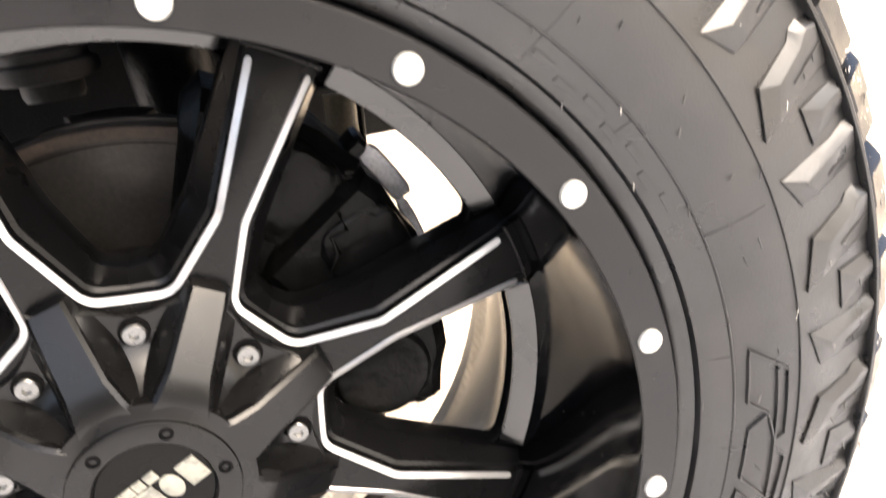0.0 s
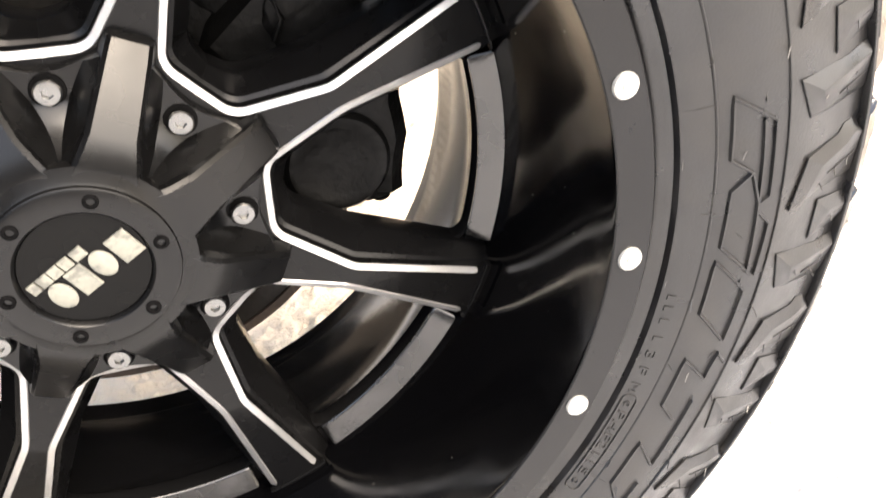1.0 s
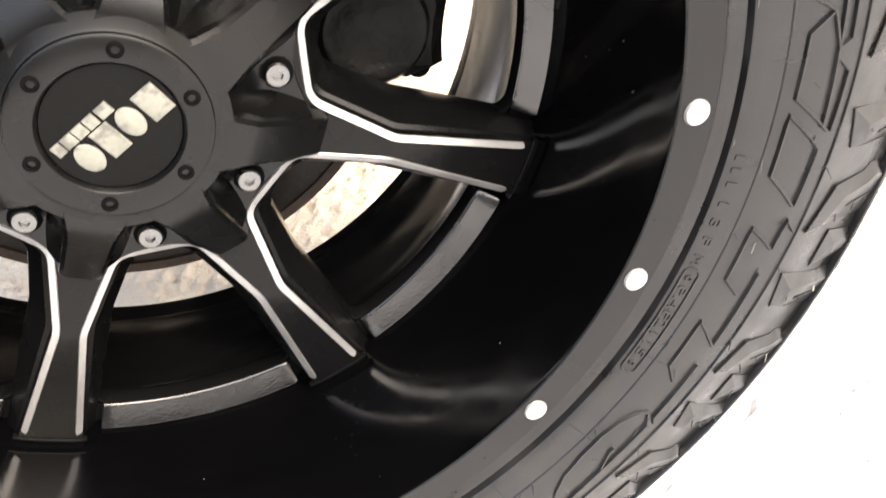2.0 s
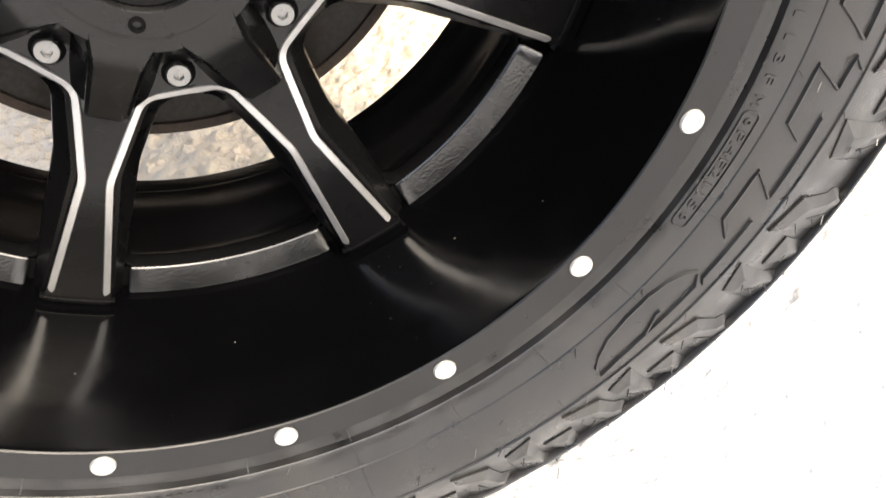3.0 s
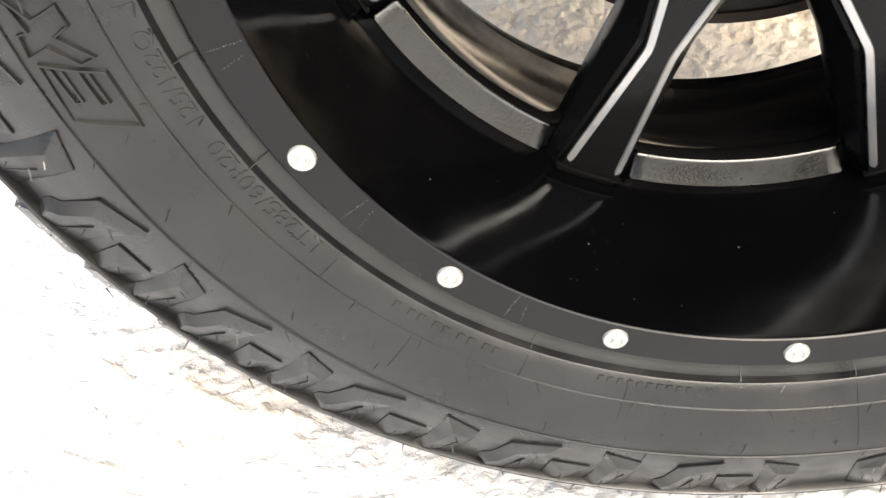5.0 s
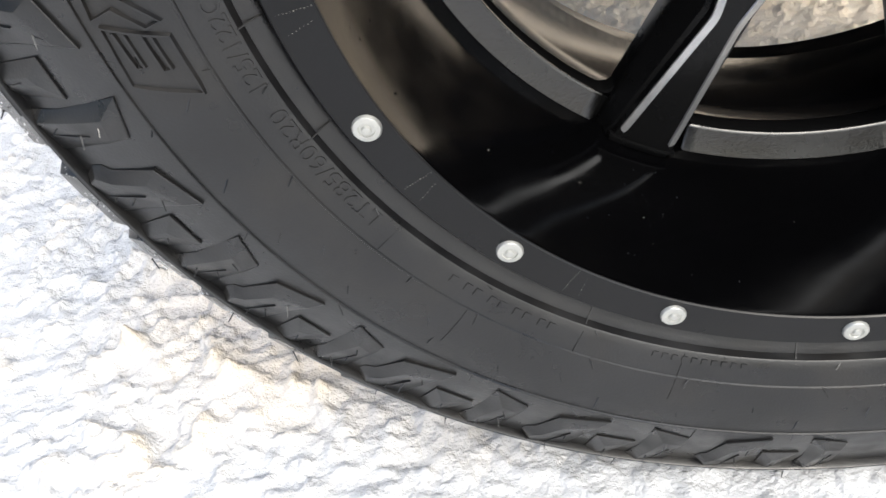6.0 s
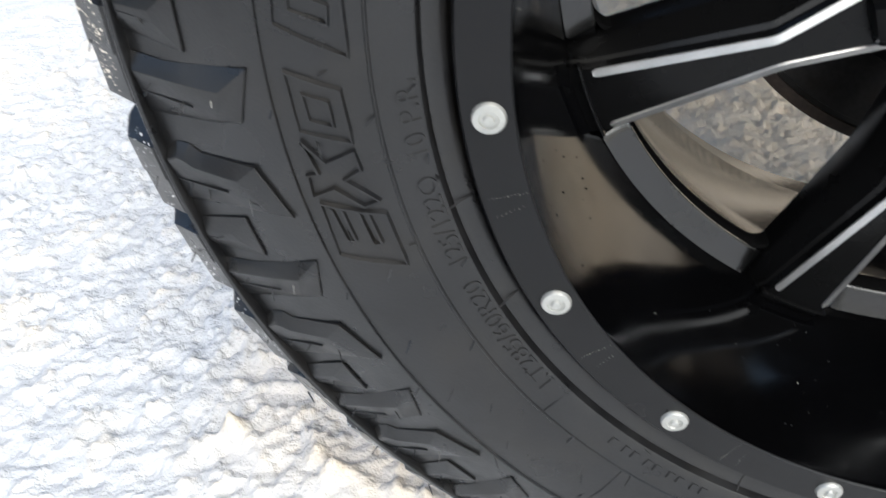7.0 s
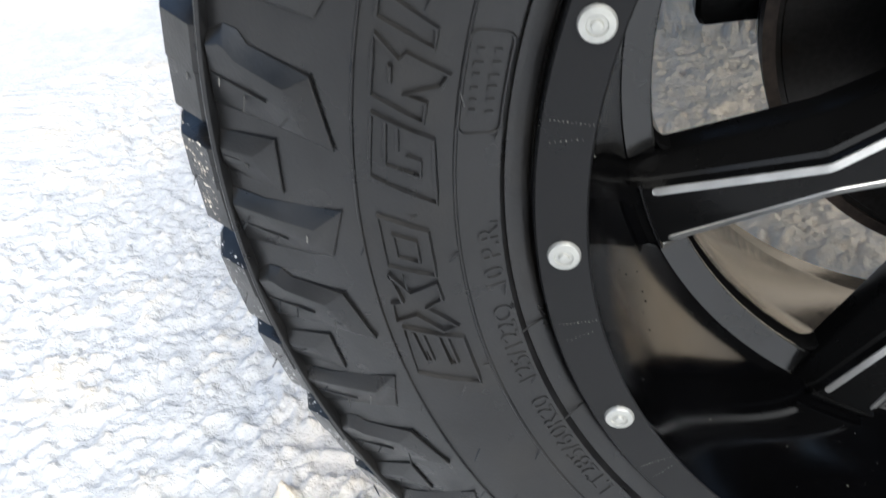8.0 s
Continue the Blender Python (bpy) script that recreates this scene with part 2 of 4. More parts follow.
def snow_height(x, y):
    """Trodden snow: broken crust plates, soft clods and crumbs, and the ridges that a tyre's tread has left."""
    d = math.hypot(x + 0.3, y - 0.3)
    near = max(0.0, 1 - d / 5.0)
    p = Vector((x, y, 0))
    h = 0.006 * noise.noise(p * 3.2)
    if near > 0:
        w = p + 0.016 * Vector((noise.noise(p * 11), noise.noise(p * 11 + Vector((5, 5, 0))), 0))
        crust = 0.45 * noise.noise(w * 12) + 0.35 * noise.noise(w * 27 + Vector((3, 0, 0))) + 0.20 * noise.noise(w * 60)
        clods = 0.6 * noise.noise(w * 58 + Vector((0, 7, 0))) + 0.4 * noise.noise(w * 120)
        trodden = step01(noise.noise(p * 5 + Vector((1, 2, 0))), -0.35, 0.35)
        relief = 0.0045 * step01(crust, -0.06, 0.18) + (0.5 + 0.5 * trodden) * 0.0066 * step01(clods, -0.05, 0.34)
        c = noise.voronoi(w * 85)[0]
        relief += 0.0042 * step01(c[1] - c[0], -0.05, 0.50) * step01(noise.noise(p * 21 + Vector((4, 0, 0))), -0.10, 0.22)
        relief += 0.0016 * noise.noise(p * 130) - 0.0048 * step01(noise.noise(w * 33 + Vector((6, 1, 0))), 0.16, 0.46)
        if -0.62 < x < -0.30 and 0.0 < y < 0.22:
            q = Vector((x, y)) + 0.004 * Vector((noise.noise(p * 40), noise.noise(p * 40 + Vector((8, 0, 0)))))
            for a, b in PRINTS:
                a, b = Vector(a), Vector(b)
                t = max(0.0, min(1.0, (q - a).dot(b - a) / (b - a).length_squared))
                relief += 0.009 * math.exp(-((q - a.lerp(b, t)).length / 0.0070) ** 2) * (0.8 + 0.5 * noise.noise(p * 60))
        h += near * (relief - 0.008)
    rut = math.exp(-((y - 0.13) / 0.17) ** 4) * math.exp(-(x / 0.30) ** 4)
    return h * (1 - 0.6 * rut) - 0.018 * rut - 0.008 * near


def graded(lo, hi, step, far, ratio=1.28):
    fine = [lo + step * i for i in range(int((hi - lo) / step) + 1)]
    out, s, v = [], step, fine[-1]
    while v < far:
        s *= ratio
        v += s
        out.append(v)
    back, s, v = [], step, lo
    while v > -far:
        s *= ratio
        v -= s
        back.append(v)
    return back[::-1] + fine + out


gx, gy = graded(-1.05, 0.66, 0.0031, 900), graded(-0.10, 1.00, 0.0031, 900)
verts = [(x, y, snow_height(x, y)) for y in gy for x in gx]
nx = len(gx)
faces = [(j * nx + i, j * nx + i + 1, (j + 1) * nx + i + 1, (j + 1) * nx + i) for j in range(len(gy) - 1) for i in range(nx - 1)]
gm = bpy.data.meshes.new("ground")
gm.from_pydata(verts, [], faces)
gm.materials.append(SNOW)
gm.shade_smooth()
tagged(new("ground", gm), "trampled white packed snow, tan dirt painted bright, relief shading painted in", "snow", kind="structure")

# ---- the wheel ----
wheel = thing("truck_wheel", "black off-road truck wheel with machined spokes on packed snow", "wheel", at=(0, 0.13, 0))
UNDO = Matrix.Translation((0, -0.13, 0))


def on_wheel(deg=0.0):
    return UNDO @ spun(deg)


# rim: dish, ledge bands, barrel
DISH = [(0.2642, 0.0014), (0.2640, 0.0040), (0.2638, 0.0100), (0.2618, 0.0300), (0.2585, 0.0550), (0.2545, 0.0800), (0.2512, 0.1045), (0.2498, 0.1150), (0.2493, 0.1204)]
part("dish", lathe(DISH + [(0.2494, 0.1279)], 256), GLOSS_BLACK, wheel, "glossy black deep dish", on_wheel())
part("barrel", lathe([(0.2346, 0.1410), (0.2356, 0.1412), (0.2361, 0.1420), (0.2365, 0.1600), (0.2388, 0.2220), (0.2393, 0.2228), (0.2410, 0.2232), (0.2415, 0.2240),
                      (0.2420, 0.2290), (0.2464, 0.2500), (0.2900, 0.2620), (0.2900, 0.2560)], 192), BARREL, wheel, "black inner barrel with cast texture", on_wheel())
lip = part("lip_ring", lathe([(0.2641, 0.0060), (0.2643, 0.0008), (0.2650, 0.0), (0.2850, 0.0), (0.2860, 0.0010), (0.2866, 0.0080), (0.2800, 0.0120)], 256, closed=True),
           RING_GREY, wheel, "dark grey satin bolt-on lip ring", on_wheel())
bm = bmesh.new()
loops(bm, disc_rows([(0.0070, 0.001), (0.0070, -0.0010), (0.0064, -0.0020), (0.0040, -0.0024), (0.0036, -0.0016), (0.0024, -0.0017), (0.0019, -0.0030), (0.0010, -0.0032)], 20))
rivet_mesh = finish(bm, RIVET)
for k in range(RIVETS):
    part("rivet", rivet_mesh, None, lip, m=Matrix.Rotation(radians((k - 4) * 360 / RIVETS + 8.6), 4, "Y") @ Matrix.Translation((0.2745 * K, 0, 0)))


def ledge_band():
    """The flat ledge of one window between two spokes, with soft raised edges."""
    bm = bmesh.new()
    rows = []
    for i in range(21):
        a = max(-15.4, min(15.4, -15.7 + 31.4 * i / 20)) if i in (0, 20) else -15.05 + 30.1 * (i - 1) / 18
        t = 0.0010 if i in (0, 20) else 0.0
        rows.append([polar(0.2496, a, 0.1240), polar(0.2495 - t, a, 0.1198 + t), polar(0.2489 - t, a, 0.1192 + t), polar(0.2481 - t, a, 0.1195 + t),
                     polar(0.2356 + t, a, 0.1254 + t), polar(0.2346 + t, a, 0.1256 + t), polar(0.2339 + t, a, 0.1264 + t), polar(0.2339, a, 0.1290), polar(0.2490, a, 0.1290)])
    loops(bm, rows)
    return finish(bm, BAND, 40)


def window_wall():
    """The dark inner wall of one window, rounded off into the spokes at both ends."""
    bm = bmesh.new()
    rows, bend = [], 0.0128
    for i in range(49):
        a = -16.4 + 32.8 * i / 48
        d = min(bend * 0.999, max(0.0, radians(abs(a) - 13.3) * 0.234))
        k = bend - math.sqrt(bend * bend - d * d)
        rows.append([polar(r - k * f, a, y) for r, y, f in ((0.2342, 0.1270, 0.5), (0.2338, 0.1280, 1.0), (0.2344, 0.1396, 1.0), (0.2350, 0.1408, 0.9), (0.2374, 0.1414, 0.0))])
    vs = [[bm.verts.new(p) for p in row] for row in rows]
    for p, q in zip(vs, vs[1:]):
        for k in range(len(p) - 1):
            bm.faces.new((p[k], p[k + 1], q[k + 1], q[k]))
    return finish(bm, STEP_BLACK, 40)


part("step_ring", lathe([(0.2348, 0.1320), (0.2350, 0.1284), (0.2496, 0.1278)], 192), STEP_BLACK, wheel, m=on_wheel())
band_mesh, wall_mesh = ledge_band(), window_wall()
for k in range(8):
    part("ledge_band", band_mesh, None, wheel, m=on_wheel(SPOKE0 - 22.5 - 45 * k))
    part("window_wall", wall_mesh, None, wheel, m=on_wheel(SPOKE0 - 22.5 - 45 * k))


# spokes
def half_outline(T, E, C, M):
    """Half an outline, tip to pocket middle: (along, across), with rounded corners."""
    T, E, C, M = (Vector(p) for p in (T, E, C, M))
    pts = [T, T + (E - T) * 0.11]
    for c, a, b, r, n in ((E, T, C, 0.004, 3), (C, E, M, 0.007, 5)):
        p, q = c + (a - c).normalized() * r, c + (b - c).normalized() * r
        for i in range(n + 1):
            t = i / n
            pts.append(p * (1 - t) ** 2 + c * 2 * t * (1 - t) + q * t * t)
    return pts + [M]


SIDE = half_outline((0.2512, 0.0198), (0.1530, 0.0097), (0.1018, 0.0192), (0.0935, 0.0387))
BACK = half_outline((0.2500, 0.0262), (0.1500, 0.0236), (0.1110, 0.0290), (0.1015, 0.0420))


def side_offset(d, start=None):
    pts = [p.copy() for p in SIDE]
    if start:
        pts = [SIDE[1] + (SIDE[0] - SIDE[1]) * ((start - SIDE[1].x) / (SIDE[0].x - SIDE[1].x))] + pts[2:]
    out = []
    for i, p in enumerate(pts):
        n1 = (pts[i] - pts[i - 1]) if i else (pts[1] - pts[0])
        n2 = (pts[i + 1] - pts[i]) if i < len(pts) - 1 else n1
        n1, n2 = (Vector((-n.y, n.x)).normalized() for n in (n1, n2))
        n1, n2 = (n if n.dot(Vector((0.35, 1))) > 0 else -n for n in (n1, n2))
        n = (n1 + n2).normalized()
        out.append(p + n * (d / max(0.6, n.dot(n1))))
    out[0] = pts[0] + Vector((0, d))
    m = pts[-1]
    out[-1] = m + m.normalized() * d
    return out


def face_y(r):
    return 0.0975 + (0.0062 * (r - 0.153) / 0.086 + 0.35 * max(0.0, r - 0.2404) if r > 0.153 else 0.0065 * min(1, (0.153 - r) / 0.05))


def spoke_body():
    bm = bmesh.new()
    inner = Vector((0.0462, 0.0191))
    rows = []
    for d, f, dy, fix in ((-0.0047, 0, 0.0008, None), (0.0, 0, 0.0018, None), (0.0006, 0, 0.0070, None), (0.0006, 0.22, 0.0085, None),
                          (0.0006, 0.30, 0.0110, None), (0, 0.93, 0, 0.1225), (0, 1.0, 0, 0.1255), (0, 1.0, 0, 0.1400), (0, 0.96, 0, 0.1420)):
        side = [p.lerp(q, f) for p, q in zip(side_offset(d), BACK)] + [inner]
        ys = [fix or face_y(p.x) + dy for p in side]
        right = [(p.x, y, p.y) for p, y in zip(side, ys)]
        left = [(p.x, y, -p.y) for p, y in zip(side, ys)]
        rows.append(right + left[::-1])
    vs = loops(bm, rows, cap0=False, cap1=False)
    n = len(rows[0]) // 2
    for v in (vs[0], vs[-1]):
        for i in range(n - 1):
            bm.faces.new((v[i], v[i + 1], v[2 * n - 2 - i], v[2 * n - 1 - i]))
    return finish(bm, SATIN_BLACK, 22)


def milled_strip(sign):
    """The machined chamfer along one side: a shallow band with a fine raised inner lip."""
    bm = bmesh.new()
    a, b = side_offset(-0.0047, 0.2362), side_offset(-0.0001, 0.2362)
    rows = []

    def section(p, q, y):
        m, k = p.lerp(q, 0.12), p.lerp(q, 0.90)
        return [(p.x, y + 0.0004, p.y * sign), (m.x, y - 0.0003, m.y * sign), (k.x, y + 0.0011, k.y * sign), (q.x, y + 0.0020, q.y * sign),
                (q.x, y + 0.004, q.y * sign), (p.x, y + 0.004, p.y * sign)]
    for i, (p, q) in enumerate(zip(a, b)):
        y = face_y(0.5 * (p.x + q.x))
        if i == 0:                                   # rounded end
            mid, w = (p + q) / 2, (q - p) / 2
            for f, g in ((0.40, 0.0024), (0.78, 0.0016)):
                e = Vector((g, 0))
                rows.append(section(mid - w * f + e, mid + w * f + e, y + 0.0004))
        rows.append(section(p, q, y))
    loops(bm, rows)
    return finish(bm, MILLED, 25)


def tip_ridge():
    bm = bmesh.new()
    rows = []
    for i in range(9):
        a = -5.1 + 10.2 * i / 8
        y = 0.1060 - (0.0006 if 0 < i < 8 else 0)
        rows.append([polar(0.2438, a, y), polar(0.2442, a, y - 0.0010), polar(0.2453, a, y - 0.0010), polar(0.2457, a, y + 0.0004), polar(0.2457, a, y + 0.004), polar(0.2438, a, y + 0.003)])
    loops(bm, rows)
    return finish(bm, SATIN_BLACK, 30)


body_mesh, strip_r, strip_l, ridge_mesh = spoke_body(), milled_strip(1), milled_strip(-1), tip_ridge()
for k in range(8):
    sp = part("spoke", body_mesh, None, wheel, "satin black spoke with bright milled edges", on_wheel(SPOKE0 - 45 * k))
    part("milled_edge", strip_r, None, sp, "bright machined aluminium edge")
    part("milled_edge", strip_l, None, sp, "bright machined aluminium edge")
    part("tip_ridge", ridge_mesh, None, sp)
part("hub_pad", lathe([(0.030, 0.108), (0.095, 0.108), (0.100, 0.125), (0.098, 0.176), (0.040, 0.176)], 96, closed=True), SATIN_BLACK, wheel, m=on_wheel())

# centre cap
cap = part("center_cap", lathe([(0.0, 0.0640), (0.0322, 0.0640), (0.0330, 0.0612), (0.0340, 0.0600), (0.0452, 0.0600), (0.0468, 0.0608), (0.0474, 0.0625),
                                (0.0490, 0.0632), (0.0560, 0.0650), (0.0540, 0.0950), (0.0, 0.0950)], 128), CAP_BLACK, wheel, "satin black star-shaped centre cap", on_wheel(), 30)


def cap_arm():
    bm = bmesh.new()
    rows = []
    for r, top, base, yt, yb in ((0.040, 0.0150, 0.0158, 0.0640, 0.0900), (0.0500, 0.0168, 0.0190, 0.0640, 0.0900), (0.0560, 0.0150, 0.0192, 0.0648, 0.0930),
                                 (0.0700, 0.0122, 0.0172, 0.0710, 0.0960), (0.1060, 0.0108, 0.0135, 0.0925, 0.1030), (0.1110, 0.0104, 0.0126, 0.0960, 0.1050), (0.1130, 0.0098, 0.0118, 0.1030, 0.1070)):
        rows.append([(r, yb, -base), (r, yt + 0.0022, -top - 0.0006), (r, yt, -top + 0.0016), (r, yt, top - 0.0016), (r, yt + 0.0022, top + 0.0006), (r, yb, base)])
    loops(bm, rows)
    return finish(bm, CAP_BLACK, 28)


def cap_floor():
    """The hollow between two arms: a valley that opens outwards from a point, with a level seat for the bolt."""
    bm = bmesh.new()
    ar, aw, ay = (0.040, 0.050, 0.056, 0.070, 0.107, 0.1125), (0.0150, 0.0168, 0.0150, 0.0122, 0.0108, 0.0104), (0.064, 0.064, 0.0648, 0.071, 0.0929, 0.0970)
    rows = []
    for i in range(13):
        t = 0.03 + 0.97 * i / 12
        c = 0.72 * t
        row = []
        for q in [-1 + (1 - c) * n / 4 for n in range(4)] + [c * n / 4 for n in range(-4, 5)] + [c + (1 - c) * n / 4 for n in range(1, 5)]:
            r = 0.0470 + (0.0448 + 0.0105 * q * q) * t
            half = 22.5 - math.degrees(math.asin((np.interp(r, ar, aw) + 0.0004) / r))
            edge = np.interp(r, ar, ay) + 0.0036
            low = float(np.interp(r, (0.047, 0.052, 0.058, 0.068, 0.077, 0.1060), (0.0660, 0.0705, 0.0800, 0.0910, 0.0962, 0.0985)))
            k = max(0.0, (abs(q) - c) / (1 - c))
            row.append(polar(r, half * q, low + (edge - low) * k))
        rows.append(row)
    rows.append([polar(math.hypot(x, z) + 0.0012, math.degrees(math.atan2(z, x)), 0.1060) for x, y, z in rows[-1]])
    vs = [[bm.verts.new(p) for p in row] for row in rows]
    for p, q in zip(vs, vs[1:]):
        for a in range(len(p) - 1):
            bm.faces.new((p[a], p[a + 1], q[a + 1], q[a]))
    return finish(bm, CAP_BLACK, 26)


def bolt():
    bm = bmesh.new()
    n = 24
    loops(bm, disc_rows([(0.0068, 0.006), (0.0068, -0.0012), (0.0060, -0.0022), (0.0040, -0.0024)], n), cap1=False)
    hexr = [(0.0030, -0.0024), (0.0028, -0.0004)]
    bm2 = disc_rows(hexr, 6)
    vs = [[bm.verts.new(p) for p in row] for row in bm2]
    for i in range(6):
        j = (i + 1) % 6
        bm.faces.new((vs[0][i], vs[0][j], vs[1][j], vs[1][i]))
    bm.faces.new(vs[1])
    bm.verts.ensure_lookup_table()
    rim = [v for v in bm.verts if abs(v.co.y + 0.0024) < 1e-6 and abs(math.hypot(v.co.x, v.co.z) - 0.0040) < 1e-5]
    rim.sort(key=lambda v: math.atan2(v.co.z, v.co.x))
    hx = sorted(vs[0], key=lambda v: math.atan2(v.co.z, v.co.x))
    for i in range(n):
        j = (i + 1) % n
        a, c = hx[round(i / 4) % 6], hx[round(j / 4) % 6]
        bm.faces.new((rim[i], rim[j], a)) if a is c else bm.faces.new((rim[i], rim[j], c, a))
    return finish(bm, CHROME, 30)


arm_mesh, floor_mesh, bolt_mesh = cap_arm(), cap_floor(), bolt()
bm = bmesh.new()
loops(bm, disc_rows([(0.0040, 0.002), (0.0040, -0.0006), (0.0032, -0.0012), (0.0022, -0.0012), (0.0020, 0.0002)], 14))
screw_mesh = finish(bm, STEP_BLACK)
# black ring that stands in for the shadow round each bolt
shade_ring_mesh = finish(lathe([(0.0066, 0.0006), (0.0084, 0.0006), (0.0088, 0.0012), (0.0088, 0.0030)], 28), STEP_BLACK)
for k in range(8):
    a = Matrix.Rotation(-radians(SPOKE0 - 45 * k), 4, "Y")
    part("cap_arm", arm_mesh, None, cap, m=a)
    mid = Matrix.Rotation(-radians(SPOKE0 - 22.5 - 45 * k), 4, "Y")
    part("cap_skirt", floor_mesh, None, cap, m=mid)
    part("bolt_shade_ring", shade_ring_mesh, None, cap, m=mid @ Matrix.Translation((0.0828 * K, 0.0950 * K, 0)))
    part("bolt", bolt_mesh, None, wheel, "silver hex-socket bolt", on_wheel(SPOKE0 - 22.5 - 45 * k) @ Matrix.Translation((0.0828 * K, 0.0940 * K, 0)))
for k in range(6):
    part("cap_screw", screw_mesh, None, cap, m=Matrix.Rotation(-radians(68.5 - 60 * k), 4, "Y") @ Matrix.Translation((0.0400 * K, 0.0600 * K, 0)))
part("badge", lathe([(0.0, 0.0632), (0.0318, 0.0632), (0.0322, 0.0638), (0.0322, 0.0645), (0.0, 0.0645)], 64), BADGE_BLACK, cap, "glossy black badge disc")


def badge_block(u, v, w, h, oval=False):
    """A plain white shape on the badge, in the badge's own tilted axes."""
    bm = bmesh.new()
    n = 20 if oval else 4
    t = 0.0 if oval else math.pi / 4
    k = 0.5 if oval else math.sqrt(0.5)
    rows = [[(u + w * k * f * math.cos(2 * math.pi * i / n + t), y, v + h * k * f * math.sin(2 * math.pi * i / n + t)) for i in range(n)]
            for f, y in ((1.0, 0.0634), (1.0, 0.0622), (0.9, 0.0618))]
    loops(bm, rows)
    return bm


TILT_BADGE = Matrix.Rotation(radians(-28), 4, "Y")
for u, v, w, h, oval in ((0.0228, -0.0035, 0.0125, 0.0165, False), (0.0085, -0.0035, 0.0120, 0.0165, True), (-0.0050, -0.0035, 0.0110, 0.0165, False), (-0.0185, -0.0035, 0.0120, 0.0165, True),
                         (0.0040, 0.0088, 0.0072, 0.0064, False), (-0.0042, 0.0088, 0.0060, 0.0064, False), (-0.0112, 0.0088, 0.0062, 0.0064, False), (-0.0183, 0.0088, 0.0066, 0.0064, False), (-0.0250, 0.0088, 0.0052, 0.0064, False)):
    part("badge_block", badge_block(u, v, w, h, oval), WHITE, cap, "worn off-white badge shape", TILT_BADGE)

# ---- tyre ----
SIDEWALL = [(0.2868, 0.0120), (0.2876, 0.0125), (0.2883, 0.0074), (0.2892, 0.0064), (0.2915, 0.0054), (0.2942, 0.0040), (0.2964, 0.0027), (0.2973, 0.0024), (0.2978, 0.0034), (0.2983, 0.0016), (0.2988, -0.0014), (0.2996, -0.0022),
            (0.3060, -0.0048), (0.3148, -0.0074), (0.3152, -0.0083), (0.3158, -0.0086), (0.3163, -0.0080), (0.3220, -0.0102), (0.3320, -0.0126), (0.3430, -0.0134), (0.3526, -0.0128), (0.3530, -0.0138), (0.3536, -0.0138),
            (0.3541, -0.0124), (0.3620, -0.0108), (0.3760, -0.0068), (0.3950, 0.0000), (0.4095, 0.0052), (0.4118, 0.0058), (0.4124, 0.0016), (0.4130, 0.0008), (0.4146, 0.0010), (0.4154, 0.0020), (0.4164, 0.0075),
            (0.4185, 0.0140), (0.4225, 0.0250), (0.4250, 0.0400), (0.4265, 0.0900)]
MIDY = 0.138
tyre_profile = SIDEWALL + [(r, 2 * MIDY - y) for r, y in SIDEWALL[::-1]]
WALL_R, WALL_Y = [p[0] for p in SIDEWALL], [p[1] for p in SIDEWALL]


def wall_y(r):
    return float(np.interp(r, WALL_R, WALL_Y))


tyre = part("tyre", lathe(tyre_profile, 288), RUBBER, wheel, "black mud-terrain tyre with raised lugs and lettering", on_wheel())


def raised(base, top, wide):
    """A faceted lug on the sidewall between a base and a top outline of (radius, degrees, height); wide stretches the degrees."""
    bm = bmesh.new()
    rows = [[polar(r, a * wide, wall_y(r) + 0.003) for r, a, h in base], [polar(r, a * wide, wall_y(r) - h) for r, a, h in base],
            [polar(r, a * wide, wall_y(r) - h) for r, a, h in top]]
    loops(bm, rows, cap0=False)
    bmesh.ops.bevel(bm, geom=[e for e in bm.edges if all(wall_y(math.hypot(v.co.x, v.co.z)) - v.co.y > 0.0008 for v in e.verts)], offset=0.0004, segments=1, affect="EDGES")
    return finish(bm, RUBBER, 20)


LUG_LONG = ([(0.4118, -0.7, 0.0004), (0.4050, -1.35, 0.0004), (0.3990, -1.27, 0.0004), (0.3950, -0.63, 0.0006), (0.3695, 0.0, 0.0018), (0.3606, 4.45, 0.0018), (0.3822, 3.9, 0.0004), (0.4118, 3.5, 0.0004)],
            [(0.4118, -0.1, 0.0048), (0.4060, -0.45, 0.0048), (0.4032, -0.30, 0.0048), (0.3996, 0.35, 0.0044), (0.3795, 1.0, 0.0046), (0.3714, 4.0, 0.0022), (0.3835, 3.75, 0.0012), (0.4118, 3.35, 0.0012)])
LUG_SHORT = ([(0.4118, 5.2, 0.0004), (0.3862, 4.9, 0.0014), (0.3861, 8.5, 0.0014), (0.4118, 7.8, 0.0004)],
             [(0.4118, 6.2, 0.0040), (0.3965, 6.2, 0.0040), (0.3951, 6.9, 0.0036), (0.4118, 7.0, 0.0034)])
LUG_BLUNT = ([(0.4118, 9.1, 0.0004), (0.3966, 9.4, 0.0004), (0.3607, 9.0, 0.0012), (0.3685, 12.75, 0.0012), (0.3805, 13.0, 0.0004), (0.4118, 12.9, 0.0004)],
             [(0.4118, 10.0, 0.0046), (0.3966, 10.25, 0.0046), (0.3738, 10.55, 0.0046), (0.3790, 12.55, 0.0026), (0.3850, 12.7, 0.0014), (0.4118, 12.6, 0.0012)])


